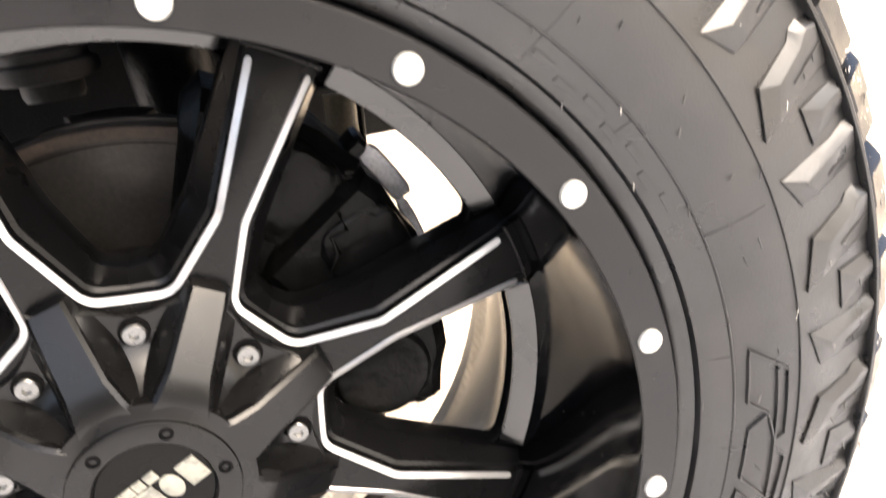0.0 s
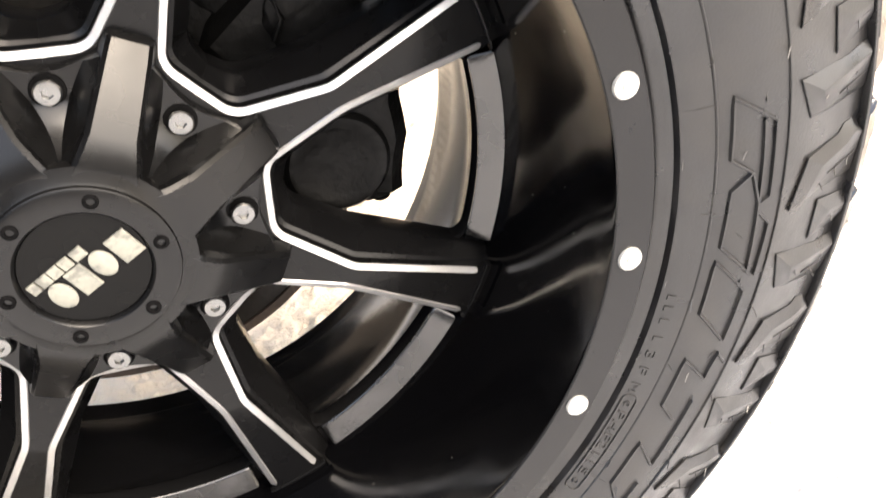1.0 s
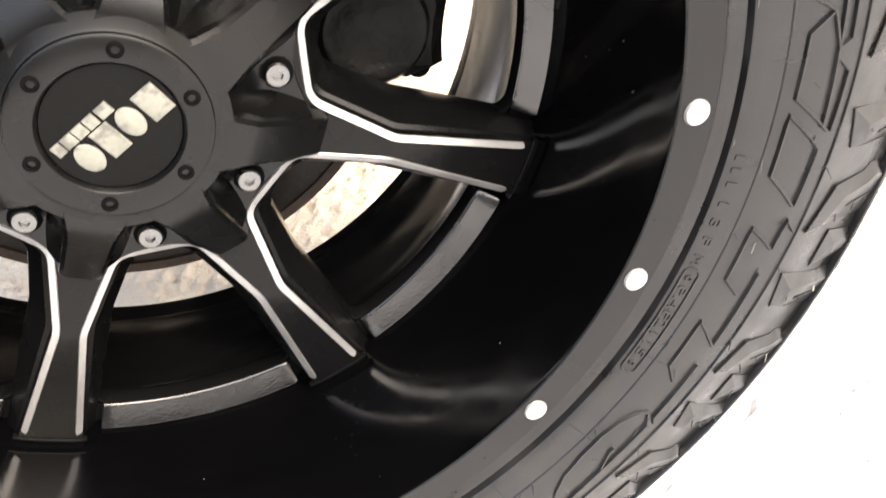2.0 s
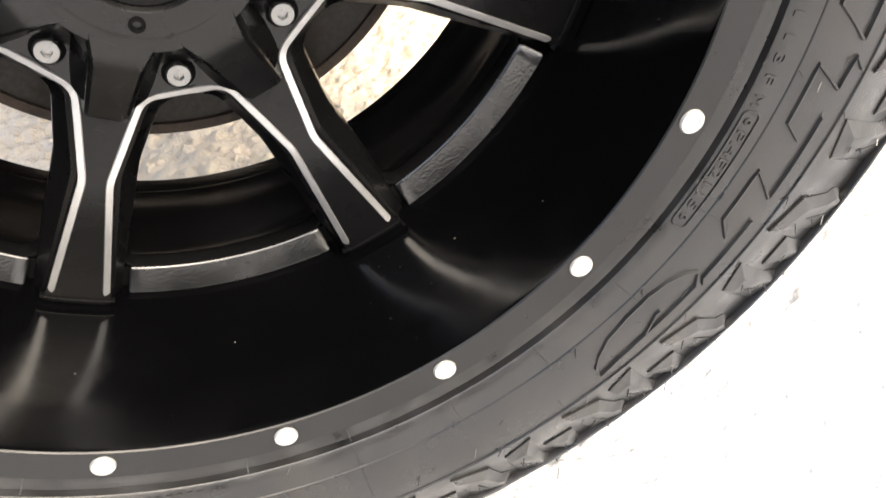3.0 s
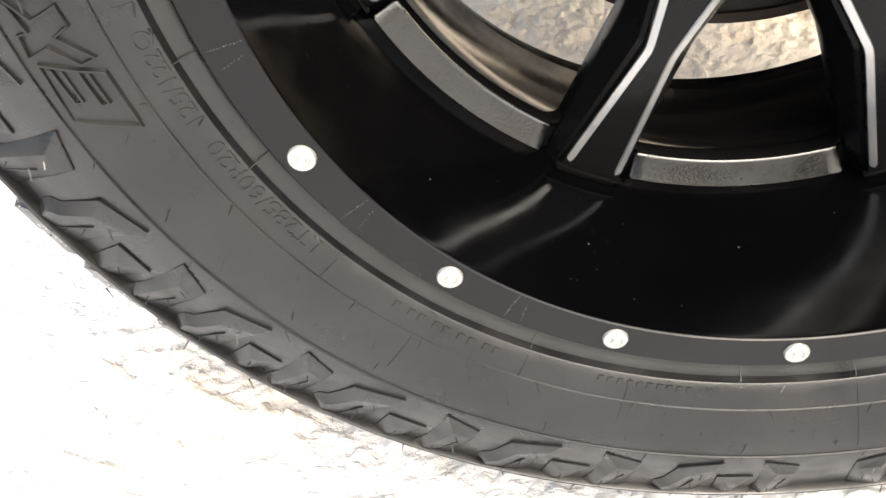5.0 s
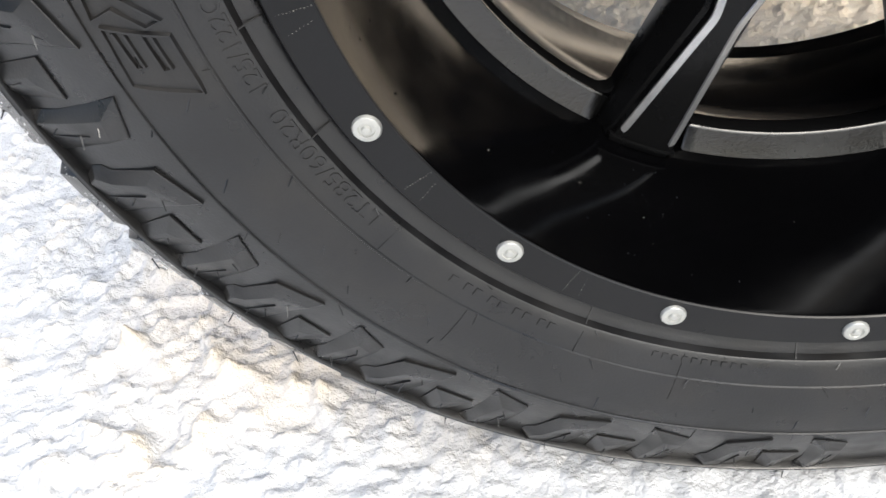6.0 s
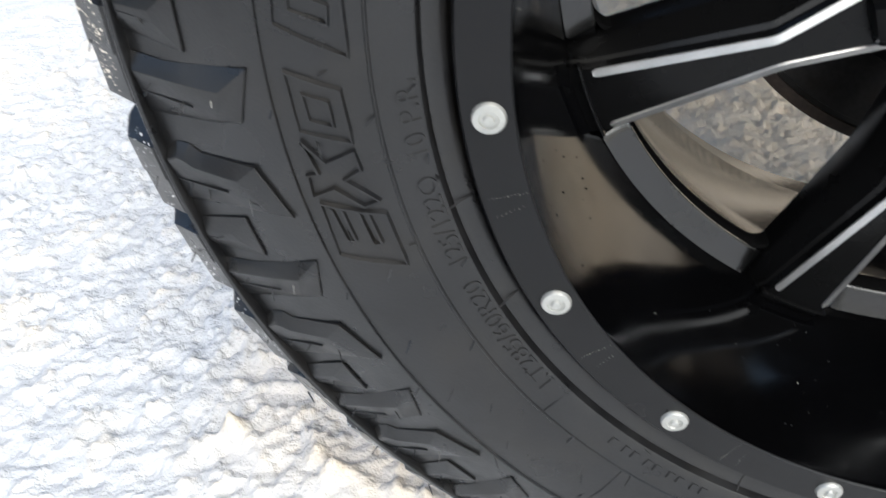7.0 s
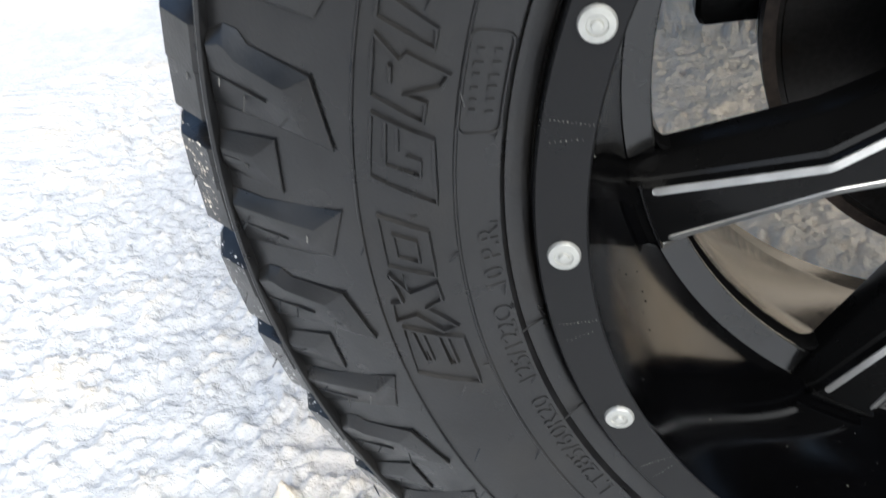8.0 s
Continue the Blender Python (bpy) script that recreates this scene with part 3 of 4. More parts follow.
def shoulder_lug(a0, a1, step):
    """A tread lug that wraps over the shoulder, with a stepped edge and a sipe."""
    bm = bmesh.new()
    rows = []
    am = (a0 + a1) / 2
    for a, f in ((a0, 0), (a0 + 0.12, 1), (am - 0.16, 1), (am - 0.13, 0.2), (am - 0.06, 0.2), (am - 0.03, step), (a1 - 0.12, step), (a1, 0)):
        d = 0.0005 if f == 0 else 0.0
        rows.append([polar(r - d - (0.0007 if f == 0.2 else 0.0), a, y + d + (1 - f) * 0.002) for r, y in
                     ((0.4150, 0.0060), (0.4190, 0.0050), (0.4345, 0.0165), (0.4412, 0.0340), (0.4440, 0.0700), (0.4440, 0.1000), (0.4280, 0.1000))])
    loops(bm, rows)
    return finish(bm, RUBBER, 25)


def ridge(paths, w=0.0014, h=0.0009):
    """Raised lines on the sidewall: paths of (radius, degrees) corners, closed or open, walked in short steps."""
    bm = bmesh.new()
    for path, closed in paths:
        pts = path + path[:1] if closed else path
        fine = []
        for (r, a), (r2, a2) in zip(pts, pts[1:]):
            n = max(1, int(abs(a2 - a) / 1.0), int(abs(r2 - r) / 0.006))
            fine += [(r + (r2 - r) * i / n, a + (a2 - a) * i / n) for i in range(n)]
        if not closed:
            fine.append(pts[-1])
        rows = []
        for i, (r, a) in enumerate(fine):
            pr, pa = fine[i - 1] if i or closed else fine[i]
            qr, qa = fine[(i + 1) % len(fine)] if i < len(fine) - 1 or closed else fine[i]
            d = Vector((qr - pr, radians(qa - pa) * r)).normalized()
            n = Vector((-d.y, d.x)) * w / 2
            da = math.degrees(n.y / r)
            rows.append([polar(r + n.x, a + da, wall_y(r) + 0.0004), polar(r + n.x * 0.5, a + da * 0.5, wall_y(r) - h),
                         polar(r - n.x * 0.5, a - da * 0.5, wall_y(r) - h), polar(r - n.x, a - da, wall_y(r) + 0.0004)])
        vs = [[bm.verts.new(p) for p in row] for row in rows]
        for p, q in list(zip(vs, vs[1:])) + ([(vs[-1], vs[0])] if closed else []):
            for j in range(3):
                bm.faces.new((p[j], p[j + 1], q[j + 1], q[j]))
    return bm


def lug_set(wide):
    """The meshes of one pitch of the tyre: (part name, mesh)."""
    out = [("sidewall_lug", raised(*lug, wide)) for lug in (LUG_LONG, LUG_SHORT, LUG_BLUNT)]
    for (r0, a0), (r1, a1), h in (((0.4114, 1.45), (0.3873, 2.25), 0.0042), ((0.4114, 11.3), (0.3883, 11.9), 0.0038), ((0.4114, 6.6), (0.4030, 6.7), 0.0045)):
        out.append(("lug_rib", finish(ridge([([(r0, a0 * wide), (r1, a1 * wide)], False)], 0.0006, h - 0.0005), RUBBER, 25)))
    return out + [("tread_lug", shoulder_lug(-0.9 * wide, 5.0 * wide, 0.45)), ("tread_lug", shoulder_lug(6.5 * wide, 12.6 * wide, 0.1))]


# the pitches are uneven, and the two halves of the tyre mirror each other
PITCH = {short: lug_set(0.88 if short else 1.0) for short in (True, False)}
MIRROR = {short: [(name, me.copy()) for name, me in PITCH[short]] for short in PITCH}
for pieces in MIRROR.values():
    for _, me in pieces:
        me.transform(Matrix.Diagonal((1, 1, -1, 1)))
        me.flip_normals()
HALF_A = (109.0, 123.5, 138.0, 152.6, 167.4, 183.4, 197.6, 211.1, 224.8, 241.0, 257.5, 271.5)
HALF_B = (75.0, 60.0, 45.5, 30.7, 16.1, -0.4, -16.8, -33.8, -48.8, -61.4, -74.7, -88.5)
pitches = []
for half, sets in ((HALF_A, PITCH), (HALF_B, MIRROR)):
    for a, b in zip(half, half[1:]):
        pitches.append((a, 1 if b > a else -1, 0.88 if abs(b - a) < 15.3 else 1.0))
        for name, me in sets[abs(b - a) < 15.3]:
            part(name, me, None, tyre, m=Matrix.Rotation(-radians(a), 4, "Y"))
bm = bmesh.new()
for i in range(100):
    a = i * 3.6
    for y0, y1, da in ((0.108, 0.134, 0.0), (0.142, 0.168, 1.6), (0.178, 0.268, 0.8)):
        rows = [[polar(r, a + da + w, y) for y, r in ((y0, 0.430), (y0, 0.4425), (y1, 0.4425), (y1, 0.430))] for w in (0, 2.6)]
        loops(bm, rows)
part("tread_blocks", bm, RUBBER, tyre, kind="stuff")


def plate(corners, h=0.0006):
    """A low raised panel inside a frame."""
    bm = bmesh.new()
    fine = []
    for (r, a), (r2, a2) in zip(corners, corners[1:] + corners[:1]):
        fine += [(r + (r2 - r) * i / 3, a + (a2 - a) * i / 3) for i in range(3)]
    loops(bm, [[polar(r, a, wall_y(r) + 0.001) for r, a in fine], [polar(r, a, wall_y(r) - h) for r, a in fine]], cap0=False)
    return bm


def inset(c, f):
    cr, ca = sum(p[0] for p in c) / len(c), sum(p[1] for p in c) / len(c)
    return [(r + (cr - r) * f, a + (ca - a) * f) for r, a in c]


def emblem(outline, lines=(), inner=0.0, fill=False):
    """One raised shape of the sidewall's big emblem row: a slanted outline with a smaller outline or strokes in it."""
    paths = [(outline, True)] if outline else []
    if inner:
        paths.append((inset(outline, inner), True))
    paths += [(line, False) for line in lines]
    part("emblem", ridge(paths, 0.0022, 0.0020), RUBBER, tyre)
    if fill:
        part("emblem_panel", plate(inset(outline, 0.06), 0.0005), RUBBER, tyre)


emblem([(0.3460, 186.2), (0.3223, 188.2), (0.3224, 193.2), (0.3478, 190.8)],
       [[(0.3425, 186.7), (0.3412, 189.6), (0.3378, 189.7), (0.3385, 187.0)], [(0.3322, 187.3), (0.3315, 190.4), (0.3282, 190.5), (0.3288, 187.7)]], fill=True)
emblem([(0.3456, 181.2), (0.3383, 183.1), (0.3265, 182.5), (0.3260, 184.1), (0.3330, 184.6), (0.3227, 186.9), (0.3290, 187.1), (0.3383, 185.2), (0.3481, 185.6), (0.3472, 183.9), (0.3425, 183.8)])
emblem([(0.3457, 176.3), (0.3268, 177.8), (0.3262, 181.8), (0.3450, 180.5)], inner=0.54, fill=True)
emblem([(0.3458, 168.7), (0.3232, 170.4), (0.3220, 175.5), (0.3470, 173.2)], [[(0.3408, 169.1), (0.3409, 172.3), (0.3278, 173.2), (0.3277, 172.0), (0.3328, 171.6)], [(0.3365, 169.4), (0.3362, 171.2)]], fill=True)
emblem([(0.3469, 163.6), (0.3377, 165.0), (0.3350, 164.5), (0.3196, 165.7), (0.3222, 166.6), (0.3346, 167.2), (0.3266, 167.7), (0.3271, 169.1), (0.3466, 167.5)], [[(0.3403, 165.4), (0.3398, 166.5)]])
emblem([(0.3471, 161.0), (0.3342, 162.0), (0.3261, 162.7), (0.3259, 164.0), (0.3345, 163.4), (0.3470, 162.6)])
emblem([(0.3470, 153.6), (0.3230, 155.3), (0.3240, 160.0), (0.3470, 158.7)], inner=0.5, fill=True)
# the second emblem row on the opposite side of the tyre
emblem([(0.3232, 8.0), (0.3449, 4.8), (0.3450, -2.6), (0.3389, -3.2), (0.3335, 0.2), (0.3218, 1.8)], [[(0.3386, 5.2), (0.3389, -3.2)]])
emblem([], [[(0.3332, 0.1), (0.3232, -1.6), (0.3224, -7.6), (0.3439, -10.8)], [(0.3389, -3.2), (0.3408, -10.5)], [(0.3390, -3.9), (0.3473, -5.4), (0.3465, -10.9)]])
emblem([], [[(0.3425, -12.5), (0.3359, -11.4), (0.3215, -9.2), (0.3216, -15.4), (0.3406, -18.3)], [(0.3425, -12.5), (0.3418, -18.3)]])
emblem([], [[(0.3500, -21.0), (0.3420, -19.8), (0.3405, -23.0), (0.3235, -21.0), (0.3235, -27.0), (0.3345, -28.4)], [(0.3410, -25.8), (0.3412, -34.6)]])
emblem([], [[(0.3408, -34.6), (0.3240, -32.3), (0.3241, -38.2), (0.3330, -39.8)], [(0.3407, -37.2), (0.3411, -44.5), (0.3448, -45.1)]])
emblem([(0.3347, -44.2), (0.3290, -45.0), (0.3240, -46.8), (0.3215, -49.2), (0.3218, -52.5), (0.3245, -55.6), (0.3300, -57.6), (0.3367, -58.9), (0.3448, -59.2), (0.3425, -56.5), (0.3414, -52.8), (0.3412, -45.6)],
       [[(0.3405, -52.6), (0.3345, -50.3), (0.3352, -49.8)]])


def text_on_wall(body, a_start, a_end, r_mid, height, rise=0.0007):
    """Raised characters that run clockwise round the sidewall, tops outwards."""
    cu = bpy.data.curves.new("t", "FONT")
    cu.body, cu.size = body, 1.0
    ob = new("t", cu)
    me = bpy.data.meshes.new_from_object(ob.evaluated_get(bpy.context.evaluated_depsgraph_get()))
    bpy.data.objects.remove(ob)
    bm = bmesh.new()
    bm.from_mesh(me)
    xs = [v.co.x for v in bm.verts]
    x0, x1 = min(xs), max(xs)
    bmesh.ops.triangulate(bm, faces=bm.faces)
    ret = bmesh.ops.extrude_face_region(bm, geom=bm.faces[:])
    up = {v for v in ret["geom"] if isinstance(v, bmesh.types.BMVert)}
    for v in bm.verts:
        a = a_start + (a_end - a_start) * (v.co.x - x0) / (x1 - x0)
        r = r_mid + (v.co.y - 0.35) * height / 0.7
        v.co = polar(r, a, wall_y(r) + (-rise if v in up else 0.0008))
    return bm


for body, a, b in (("LT285/60R20", 211.8, 197.6), ("125/122Q", 195.2, 186.4), ("10 P.R.", 184.3, 178.0)):
    part("raised_text", text_on_wall(body, a, b, 0.3040, 0.0078), RUBBER, tyre, "raised size marking")
for body, a, b, r in (("3", -20.9, -21.9, 0.3042), ("F", -23.1, -24.0, 0.3042), ("M", -25.3, -26.5, 0.3042), ("P.4F2115", -29.3, -38.9, 0.3050)):
    part("raised_text", text_on_wall(body, a, b, r, 0.0050, 0.0009), RUBBER, tyre, "raised moulding code")


def bar(r, a, dr, da):
    return [(r - dr / 2, a - da / 2), (r + dr / 2, a - da / 2), (r + dr / 2, a + da / 2), (r - dr / 2, a + da / 2)]


def rounded(r0, r1, a0, a1):
    k = min(0.0034, (r1 - r0) * 0.4)
    j = math.degrees(k / r0)
    out = []
    for cr, ca, turn in ((r0 + k, a0 + j, 270), (r0 + k, a1 - j, 180), (r1 - k, a1 - j, 90), (r1 - k, a0 + j, 360)):
        out += [(cr + k * math.cos(radians(turn - q)), ca + j * math.sin(radians(turn - q))) for q in (0, 30, 60, 90)]
    return out


def ring(r, a, size):
    return [(r + size * math.sin(2 * math.pi * i / 10), a + math.degrees(size / r) * math.cos(2 * math.pi * i / 10)) for i in range(10)]


rng = random.Random(4)
for a in (-13.9, -15.3, -16.9, -19.2):
    part("raised_bar", plate(bar(0.3045, a, 0.0050, 0.55), 0.0009), RUBBER, tyre)
part("marking_frame", ridge([(rounded(0.3008, 0.3092, -41.2, -27.0), True), (ring(0.3048, -28.2, 0.0015), True), (ring(0.3048, -40.0, 0.0015), True)], 0.0014, 0.0011), RUBBER, tyre)
part("marking_frame", ridge([(rounded(0.2996, 0.3150, 162.6, 170.2), True)], 0.0014, 0.0010), RUBBER, tyre)
for i in range(12):
    part("raised_bar", plate(bar(0.3106 - 0.0062 * (i % 2), 164.0 + 0.9 * (i // 2) + rng.uniform(-0.1, 0.1), rng.uniform(0.0022, 0.0034), rng.uniform(0.25, 0.5)), 0.0008), RUBBER, tyre)
for i in range(9):
    part("raised_bar", plate(bar(0.3050, 222 + 1.5 * i + 0.3 * (i % 2), 0.0040, 0.7), 0.0006), RUBBER, tyre)
for i in range(10):
    part("raised_bar", plate(bar(0.3035, 246 + 1.1 * i, 0.0032, 0.6), 0.0006), RUBBER, tyre)
for i in range(7):
    part("raised_bar", plate(bar(0.3075 - 0.0030 * (i % 2), 27 + 3.1 * i, 0.0030, 2.2), 0.0007), RUBBER, tyre)
# mould seams across the sidewall
seams = [(273.6, 0.2888, 0.3461), (261.4, 0.2888, 0.3010), (249.2, 0.3000, 0.3300), (297.7, 0.2990, 0.3175), (309.6, 0.3000, 0.3200), (286.0, 0.2990, 0.3175), (321.5, 0.2990, 0.3240), (225.3, 0.3163, 0.3400),
         (214.0, 0.2990, 0.3163), (237.5, 0.2888, 0.3150), (201.5, 0.2888, 0.2995), (190.0, 0.2888, 0.2990), (178.0, 0.2990, 0.3030), (22.0, 0.3160, 0.3480), (7.5, 0.2990, 0.3163), (-4.0, 0.3100, 0.3180), (36.0, 0.2990, 0.3163), (47.0, 0.3000, 0.3500)]
part("mould_seams", ridge([([(r0, a), (r1, a)], False) for a, r0, r1 in seams], 0.0008, 0.0004), RUBBER, tyre, kind="stuff")
# moulding whiskers
bm = bmesh.new()
spots = [(r, a + rng.uniform(-2.5, 2.5), 0.0006) for r, gap in ((0.3156, 12.0), (0.3534, 12.0), (0.3400, 9.0), (0.3000, 14.0), (0.3300, 16.0)) for a in np.arange(0, 360, gap)]
for a, way, wide in pitches:
    spots += [(r + rng.uniform(-0.002, 0.002), a + way * wide * off, up) for r, off, up in ((0.4060, 1.6, 0.0034), (0.3960, 2.3, 0.0030), (0.3800, 2.9, 0.0030), (0.4030, 10.6, 0.0040), (0.3930, 11.6, 0.0034), (0.3790, 11.0, 0.0036), (0.4010, 6.6, 0.0038),
                                                                                            (0.4240, 2.0, 0.0020), (0.4290, 9.0, 0.0020))]
for r, a, up in spots:
    p = Vector(polar(r, a, wall_y(r) - up + 0.001 if r < 0.415 else 0.011))
    side = radians(-112) + rng.gauss(0, 0.45)
    d = Vector((math.cos(side), -rng.uniform(0.3, 0.8), math.sin(side))).normalized() * rng.uniform(0.0035, 0.0075)
    u = d.cross(Vector((0.2, 0.5, 0.8))).normalized() * 0.00044
    v = d.cross(u).normalized() * 0.00044
    loops(bm, [[p + u, p + v, p - u, p - v], [p + d + u * 0.7, p + d + v * 0.7, p + d - u * 0.7, p + d - v * 0.7]])
    bmesh.ops.create_icosphere(bm, subdivisions=1, radius=0.00075, matrix=Matrix.Translation(p - d * 0.05))
part("moulding_flash", bm, RUBBER, tyre, kind="stuff")
# snow caught in the tread
bm = bmesh.new()
clusters = [(rng.uniform(150, 215), rng.random()) for i in range(34)] + [(rng.uniform(-40, 40), rng.random()) for i in range(22)] + [(rng.uniform(0, 360), rng.random()) for i in range(26)]
for ca, ct in clusters:
    for i in range(rng.randint(8, 20)):
        t = min(1.0, max(0.0, ct + rng.gauss(0, 0.26)))
        r, y = 0.4190 + 0.0155 * t, 0.0048 + 0.0117 * t
        s = 0.00034 * rng.random() ** 2 + 0.00010
        bmesh.ops.create_icosphere(bm, subdivisions=1, radius=s, matrix=Matrix.Translation(polar(r, ca + rng.gauss(0, 0.9), y)) @ Matrix.Diagonal((rng.uniform(0.6, 1.6), 0.35, rng.uniform(0.8, 2.4), 1)))
part("caught_snow", bm, SNOW, tyre, "white snow crumbs caught in the tread", kind="stuff")
# faint stamped dots on the lip ring, water drops in the dish
bm = bmesh.new()
for a0 in (190.0, 211.0, 169.0, 232.5):
    for i in range(18):
        j = i % 11
        r = 0.2660 + 0.0016 * j if i < 11 else 0.2690 + 0.002 * (i - 11)
        bmesh.ops.create_icosphere(bm, subdivisions=1, radius=rng.uniform(0.00015, 0.00035), matrix=Matrix.Translation(polar(r, a0 + (0.0 if i < 11 else 1.4 + 0.10 * (i - 11)) + rng.uniform(-0.05, 0.05), 0.0)))
part("stamped_dots", bm, WHITE, wheel, m=on_wheel(), kind="stuff")


def dish_r(y):
    return float(np.interp(y, [p[1] for p in DISH], [p[0] for p in DISH]))


bm = bmesh.new()
for i in range(90):
    c = rng.choice((-118.5, -118.5, -73.5, 196.5, 152))
    a, y = c + rng.gauss(0, 4.0), rng.uniform(0.02, 0.098)
    s = rng.uniform(0.0003, 0.0007)
    bmesh.ops.create_icosphere(bm, subdivisions=1, radius=s, matrix=Matrix.Translation(polar(dish_r(y), a, y)))
part("condensation", bm, GLOSS_BLACK, wheel, m=on_wheel(), kind="stuff")
bm = bmesh.new()
for i in range(34):
    a, y = rng.uniform(0, 360), rng.uniform(0.008, 0.098)
    s = rng.uniform(0.0002, 0.0005)
    bmesh.ops.create_icosphere(bm, subdivisions=1, radius=s, matrix=Matrix.Translation(polar(dish_r(y), a, y)) @ Matrix.Diagonal((1, rng.uniform(0.6, 2.5), 1, 1)))
part("dust_specks", bm, WHITE, wheel, m=on_wheel(), kind="stuff")

# ---- behind the wheel: brake, suspension, unseen light blockers ----
brake_disc = thing("brake_disc", "worn iron brake disc with a rusty rim", "brake disc", at=(0, 0.19, 0.2))
AXLE = Matrix.Translation((0, -0.19, -0.2)) @ spun(0)
part("rotor", lathe([(0.090, 0.190), (0.1605, 0.190), (0.1610, 0.1912), (0.1690, 0.1912), (0.1700, 0.1925), (0.1700, 0.2020), (0.1660, 0.2030), (0.1660, 0.2130), (0.1700, 0.2140), (0.1700, 0.2220), (0.090, 0.2220)], 128, closed=True), IRON, brake_disc, m=AXLE)
part("rust_rim", lathe([(0.1640, 0.1905), (0.1642, 0.1885), (0.1712, 0.1890), (0.1716, 0.1925), (0.1712, 0.2020), (0.1690, 0.2020)], 128, closed=True), RUST, brake_disc, "rust-brown outer rim", AXLE)
part("hat", lathe([(0.0, 0.1762), (0.088, 0.1762), (0.0915, 0.180), (0.0925, 0.191), (0.0, 0.191)], 64), CAST, brake_disc, m=AXLE)

caliper = thing("brake_caliper", "black cast brake caliper over the disc", "brake caliper", at=(0.15, 0.2, 0.2))
CAL = Matrix.Translation((-0.15, -0.2, -0.2)) @ spun(0)


def arc_block(r0, r1, a0, a1, y0, y1, n=12, soft=0.006, wob=0.0):
    bm = bmesh.new()
    rows = []
    for i in range(n + 1):
        a = a0 + (a1 - a0) * i / n
        e = soft * (1.0 if i in (0, n) else 0.0)
        w = wob * math.sin(i * 1.9)
        rows.append([polar(r0 + e, a, y1 - e), polar(r0 + e, a, y0 + soft + e), polar(r0 + soft + e, a, y0 + e), polar(r1 - soft - e + w, a, y0 + e), polar(r1 - e + w, a, y0 + soft + e), polar(r1 - e + w, a, y1 - e)])
    loops(bm, rows)
    return bm


part("body", arc_block(0.100, 0.198, -22, 40, 0.160, 0.187, 16, 0.010, 0.0015), CAST, caliper, m=CAL)
part("bridge", arc_block(0.176, 0.197, -18, 37, 0.170, 0.262, 14, 0.006), CAST, caliper, m=CAL)
part("mount", arc_block(0.085, 0.199, 34, 72, 0.172, 0.230, 12, 0.012, 0.001), CAST, caliper, m=CAL)
part("mount_ear", arc_block(0.188, 0.211, 37.2, 40.5, 0.186, 0.214, 4, 0.003), CAST, caliper, m=CAL)


def lump(r, a, y, size, seed, turn=0.0):
    """A rough cast swelling."""
    bm = bmesh.new()
    bmesh.ops.create_icosphere(bm, subdivisions=4, radius=1.0)
    x, _, z = polar(r, a, 0)
    spin = Matrix.Rotation(-radians(turn), 3, "Y")
    for v in bm.verts:
        p = v.co.copy()
        f = 1 + 0.14 * noise.noise(p * 1.7 + Vector((seed, 0, 0))) + 0.04 * noise.noise(p * 6)
        q = Vector([math.copysign(abs(c) ** 0.6, c) for c in p]) * f
        q = spin @ Vector((q.x * size[0], q.y * size[1], q.z * size[2]))
        v.co = (x + q.x, y + q.y, z + q.z)
    return bm


for n, (r, a, y, size, turn) in enumerate(((0.158, 46, 0.176, (0.034, 0.010, 0.030), 40), (0.165, 22, 0.162, (0.030, 0.006, 0.034), 20))):
    part("piston_boss", lump(r, a, y, size, n * 3.1, turn), CAST, caliper, m=CAL)
# the round hollow of the piston in the lower half
bx, _, bz = polar(0.150, -10, 0)
bm = bmesh.new()
loops(bm, disc_rows([(0.036, 0.176), (0.035, 0.1580), (0.032, 0.1545), (0.029, 0.1545), (0.024, 0.1565), (0.014, 0.1585), (0.004, 0.1590)], 32, bx, bz))
part("piston_bore", bm, CAST, caliper, m=CAL)
part("pad_clip", tube([polar(0.140, 27, 0.152), polar(0.152, 30, 0.148), polar(0.155, 34, 0.150), polar(0.166, 33, 0.149), polar(0.170, 37, 0.152)], 0.0016, 8), CAST, caliper, "thin black pad clip", CAL)
part("pad_clip", tube([polar(0.118, 24, 0.154), polar(0.124, 16, 0.152), polar(0.122, 9, 0.154)], 0.0016, 8), CAST, caliper, "thin black pad clip", CAL)
for a in (-20, 37):
    x, _, z = polar(0.186, a, 0)
    bm = bmesh.new()
    loops(bm, disc_rows([(0.0085, 0.200), (0.0085, 0.176), (0.0075, 0.1735), (0.0052, 0.1730), (0.0050, 0.1705)], 18, x, z))
    part("guide_bolt", bm, CAST, caliper, m=CAL)
part("bracket", arc_block(0.1975, 0.2055, 12, 24, 0.197, 0.203, 8, 0.0015), STEEL_DULL, caliper, "pale steel caliper bracket", CAL)
part("bracket", arc_block(0.1975, 0.2125, 24, 36.6, 0.197, 0.203, 8, 0.0015), STEEL_DULL, caliper, "pale steel caliper bracket", CAL)

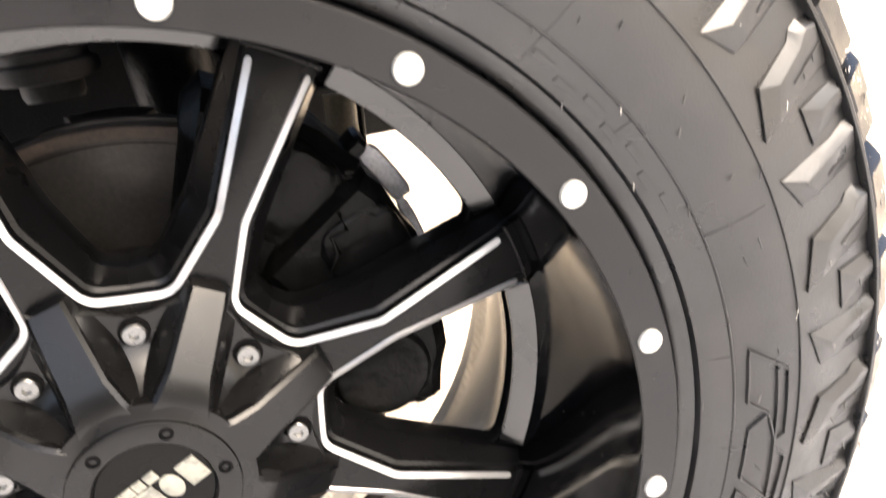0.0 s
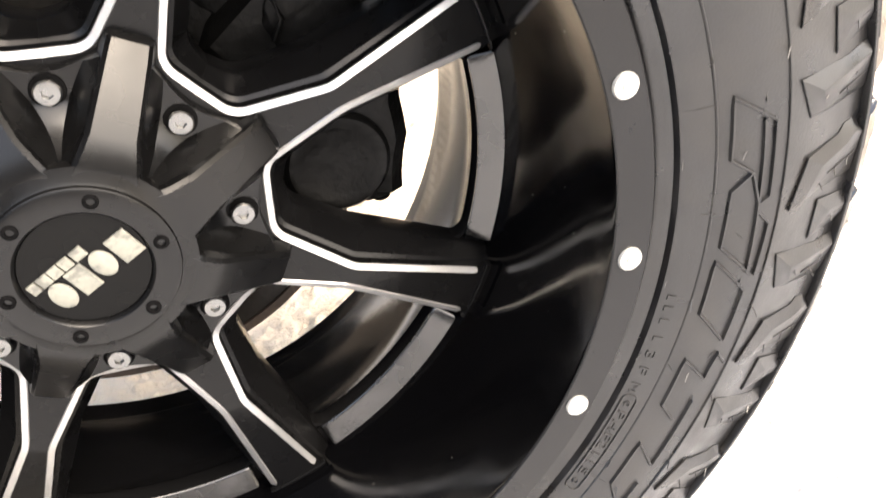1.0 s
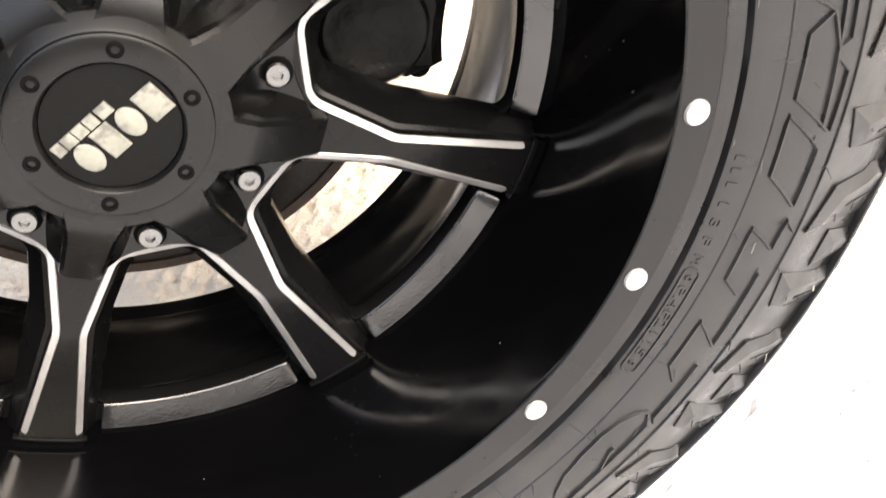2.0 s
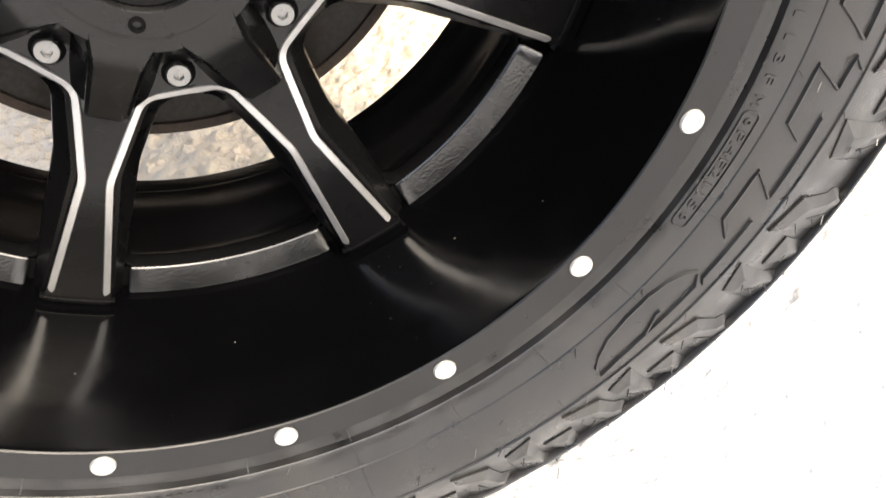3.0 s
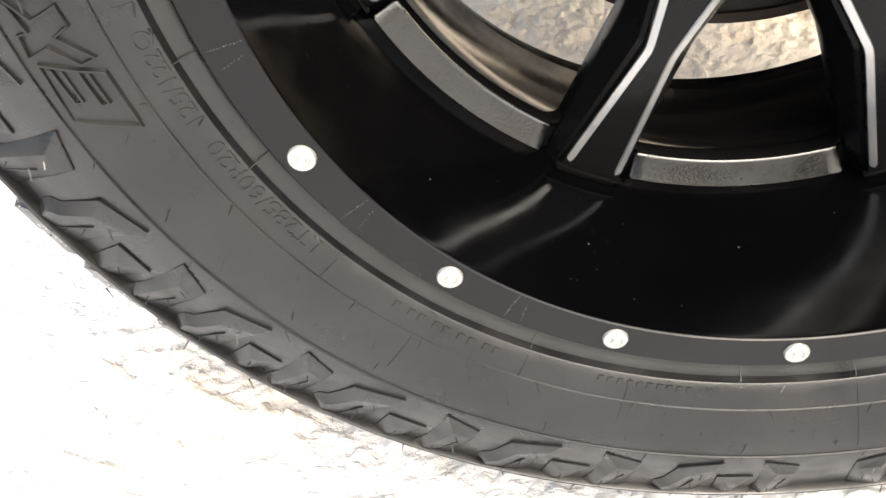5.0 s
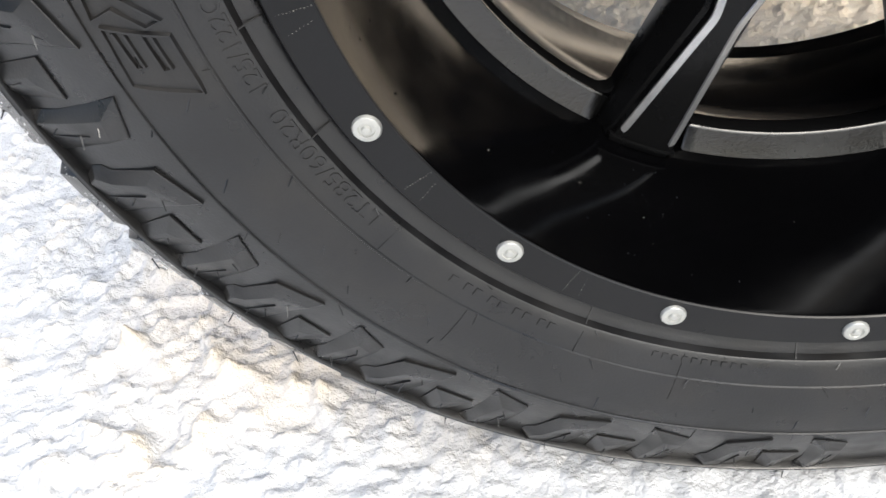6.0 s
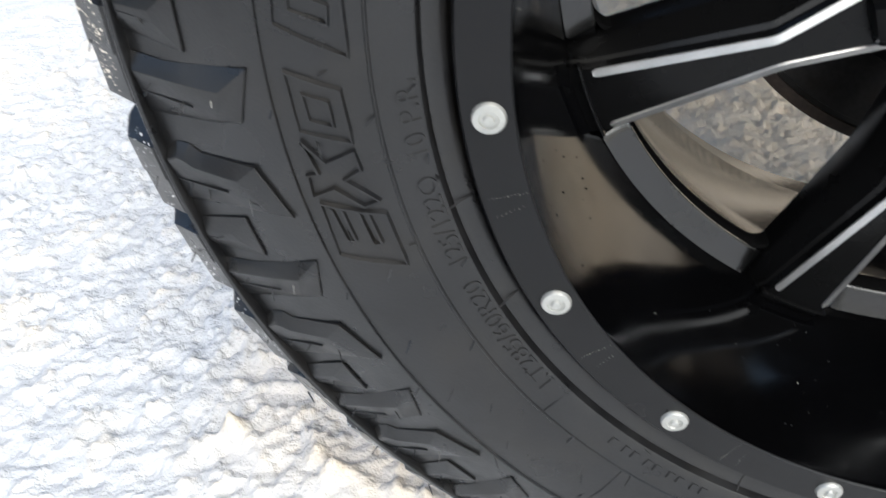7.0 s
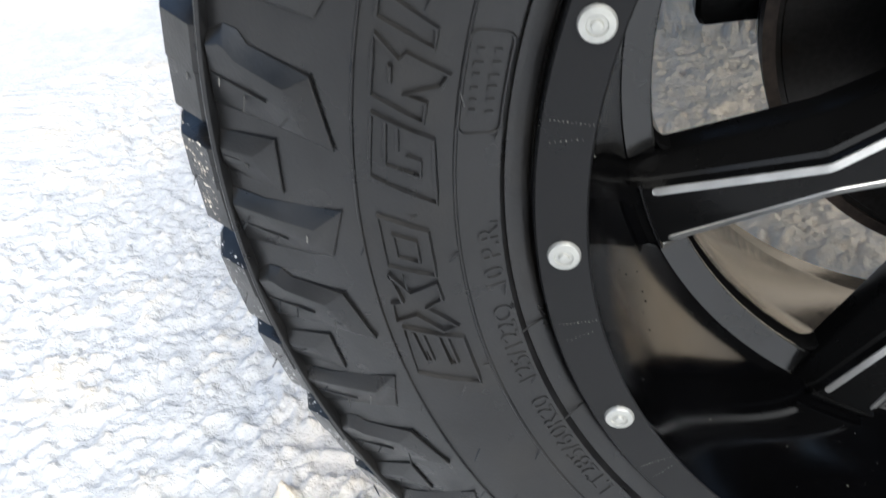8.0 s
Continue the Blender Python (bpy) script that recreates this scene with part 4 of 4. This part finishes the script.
strut = thing("shock_absorber", "black shock absorber with a dull steel spring seat", "shock absorber", at=(0.0, 0.36, 0.45))
SO = Matrix.Translation((0, -0.36, -0.45))
part("damper_tube", tube([(0.06, 0.33, 0.42), (0.03, 0.36, 0.95)], 0.032, 20), CAST, strut, m=SO)
seat_mesh_bm = lathe([(0.0, 0.0), (0.020, 0.0), (0.022, 0.004), (0.022, 0.012), (0.034, 0.014), (0.036, 0.018), (0.035, 0.026), (0.030, 0.028), (0.030, 0.034), (0.040, 0.037), (0.041, 0.042), (0.024, 0.050), (0.0, 0.050)], 40)
part("spring_seat", seat_mesh_bm, SEAT_STEEL, strut, "dull grey steel seat", SO @ Matrix.Translation((-0.030, 0.31, 0.552)) @ Matrix.Rotation(radians(82), 4, "X"))
part("seat_tab", tube([(-0.020, 0.292, 0.566), (-0.022, 0.290, 0.540)], [0.006, 0.005], 8), SEAT_STEEL, strut, m=SO)
part("link_bush", tube([(0.163, 0.285, 0.492), (0.164, 0.287, 0.500), (0.165, 0.289, 0.502), (0.168, 0.300, 0.545)], [0.0125, 0.0130, 0.0125, 0.0125], 18), TAN_PART, strut, "tan rubber bush", SO)
part("bush_sleeve", tube([(0.178, 0.288, 0.494), (0.183, 0.302, 0.545)], 0.0035, 10), CAST, strut, m=SO)
axle = thing("axle", "dark axle tube and steering knuckle", "axle", at=(0, 0.4, 0.2))
AO = Matrix.Translation((0, -0.4, -0.2))
part("axle_tube", tube([(0, 0.21, HUB), (0, 1.6, HUB)], 0.045, 20), CAST, axle, m=AO)
part("knuckle", tube([(0.02, 0.25, HUB - 0.10), (0.0, 0.24, HUB), (0.01, 0.26, HUB + 0.16)], [0.03, 0.06, 0.028], 16), CAST, axle, m=AO)

part("shield_tab", arc_block(0.150, 0.205, 172, 183.5, 0.215, 0.235, 6, 0.003), CAST, axle, m=AO @ spun(0))

# unseen truck underside, added to close the place above and keep reflections dark
arch = lathe([(0.580, -0.07), (0.580, 0.55), (0.592, 0.55), (0.592, -0.07)], 48, closed=True, a0=42, a1=138)
tagged(part("unseen_arch", arch, BLOCKER, None, "unseen matt black arch over the wheel, added to block sky", spun(0)), category="wheel arch", kind="structure")
bm = bmesh.new()
box(bm, (0.17, 1.02, 0.710), (0.94, 0.85, 0.05))
tagged(part("underbody", bm, BLOCKER, None, "unseen dark slab for the truck's underside, added to block light"), category="underbody", kind="structure")
# panel added behind the wheel so that windows and reflections stay dark
bm = bmesh.new()
box(bm, (-0.04, 0.52, 0.73), (0.48, 0.02, 0.34))
tagged(part("blocker_panel", bm, BLOCKER, None, "dark inner wing panel added behind the wheel to block light"), category="panel", kind="structure")

# unseen block, added so that the barrel's bottom reflects something dark
bm = bmesh.new()
box(bm, (0.05, 0.92, 0.545), (0.95, 0.70, 0.28))
bevelled(bm, 0.03)
tagged(part("drivetrain", bm, BLOCKER, None, "unseen dark block under the truck, added to darken reflections"), category="drivetrain", kind="structure")

# unseen wheel shape on the truck's far side, added to darken barrel reflections
far = lathe([(0.10, 1.52), (0.27, 1.50), (0.30, 1.475), (0.36, 1.465), (0.41, 1.48), (0.435, 1.51), (0.44, 1.56), (0.44, 1.70), (0.41, 1.76), (0.10, 1.76)], 48, closed=True)
tagged(part("unseen_far_wheel", far, BLOCKER, None, "unseen dark far-side wheel shape, added to darken reflections", spun(0)), category="wheel", kind="structure")

# unseen timber walls far in front and behind, added to block the bright horizon
for name, y, h, n in (("unseen_wall_south", -6.0, 2.2, 34), ("unseen_wall_north", 5.0, 2.2, 60)):
    bm = bmesh.new()
    for i in range(n):
        box(bm, (-15.0 + 0.5 * i, y + 0.012 * (i % 2), h / 2), (0.49, 0.04, h))
    tagged(part(name, bm, BLOCKER_TIMBER, None, "unseen dark timber wall, added to darken reflections"), category="wall", kind="structure")
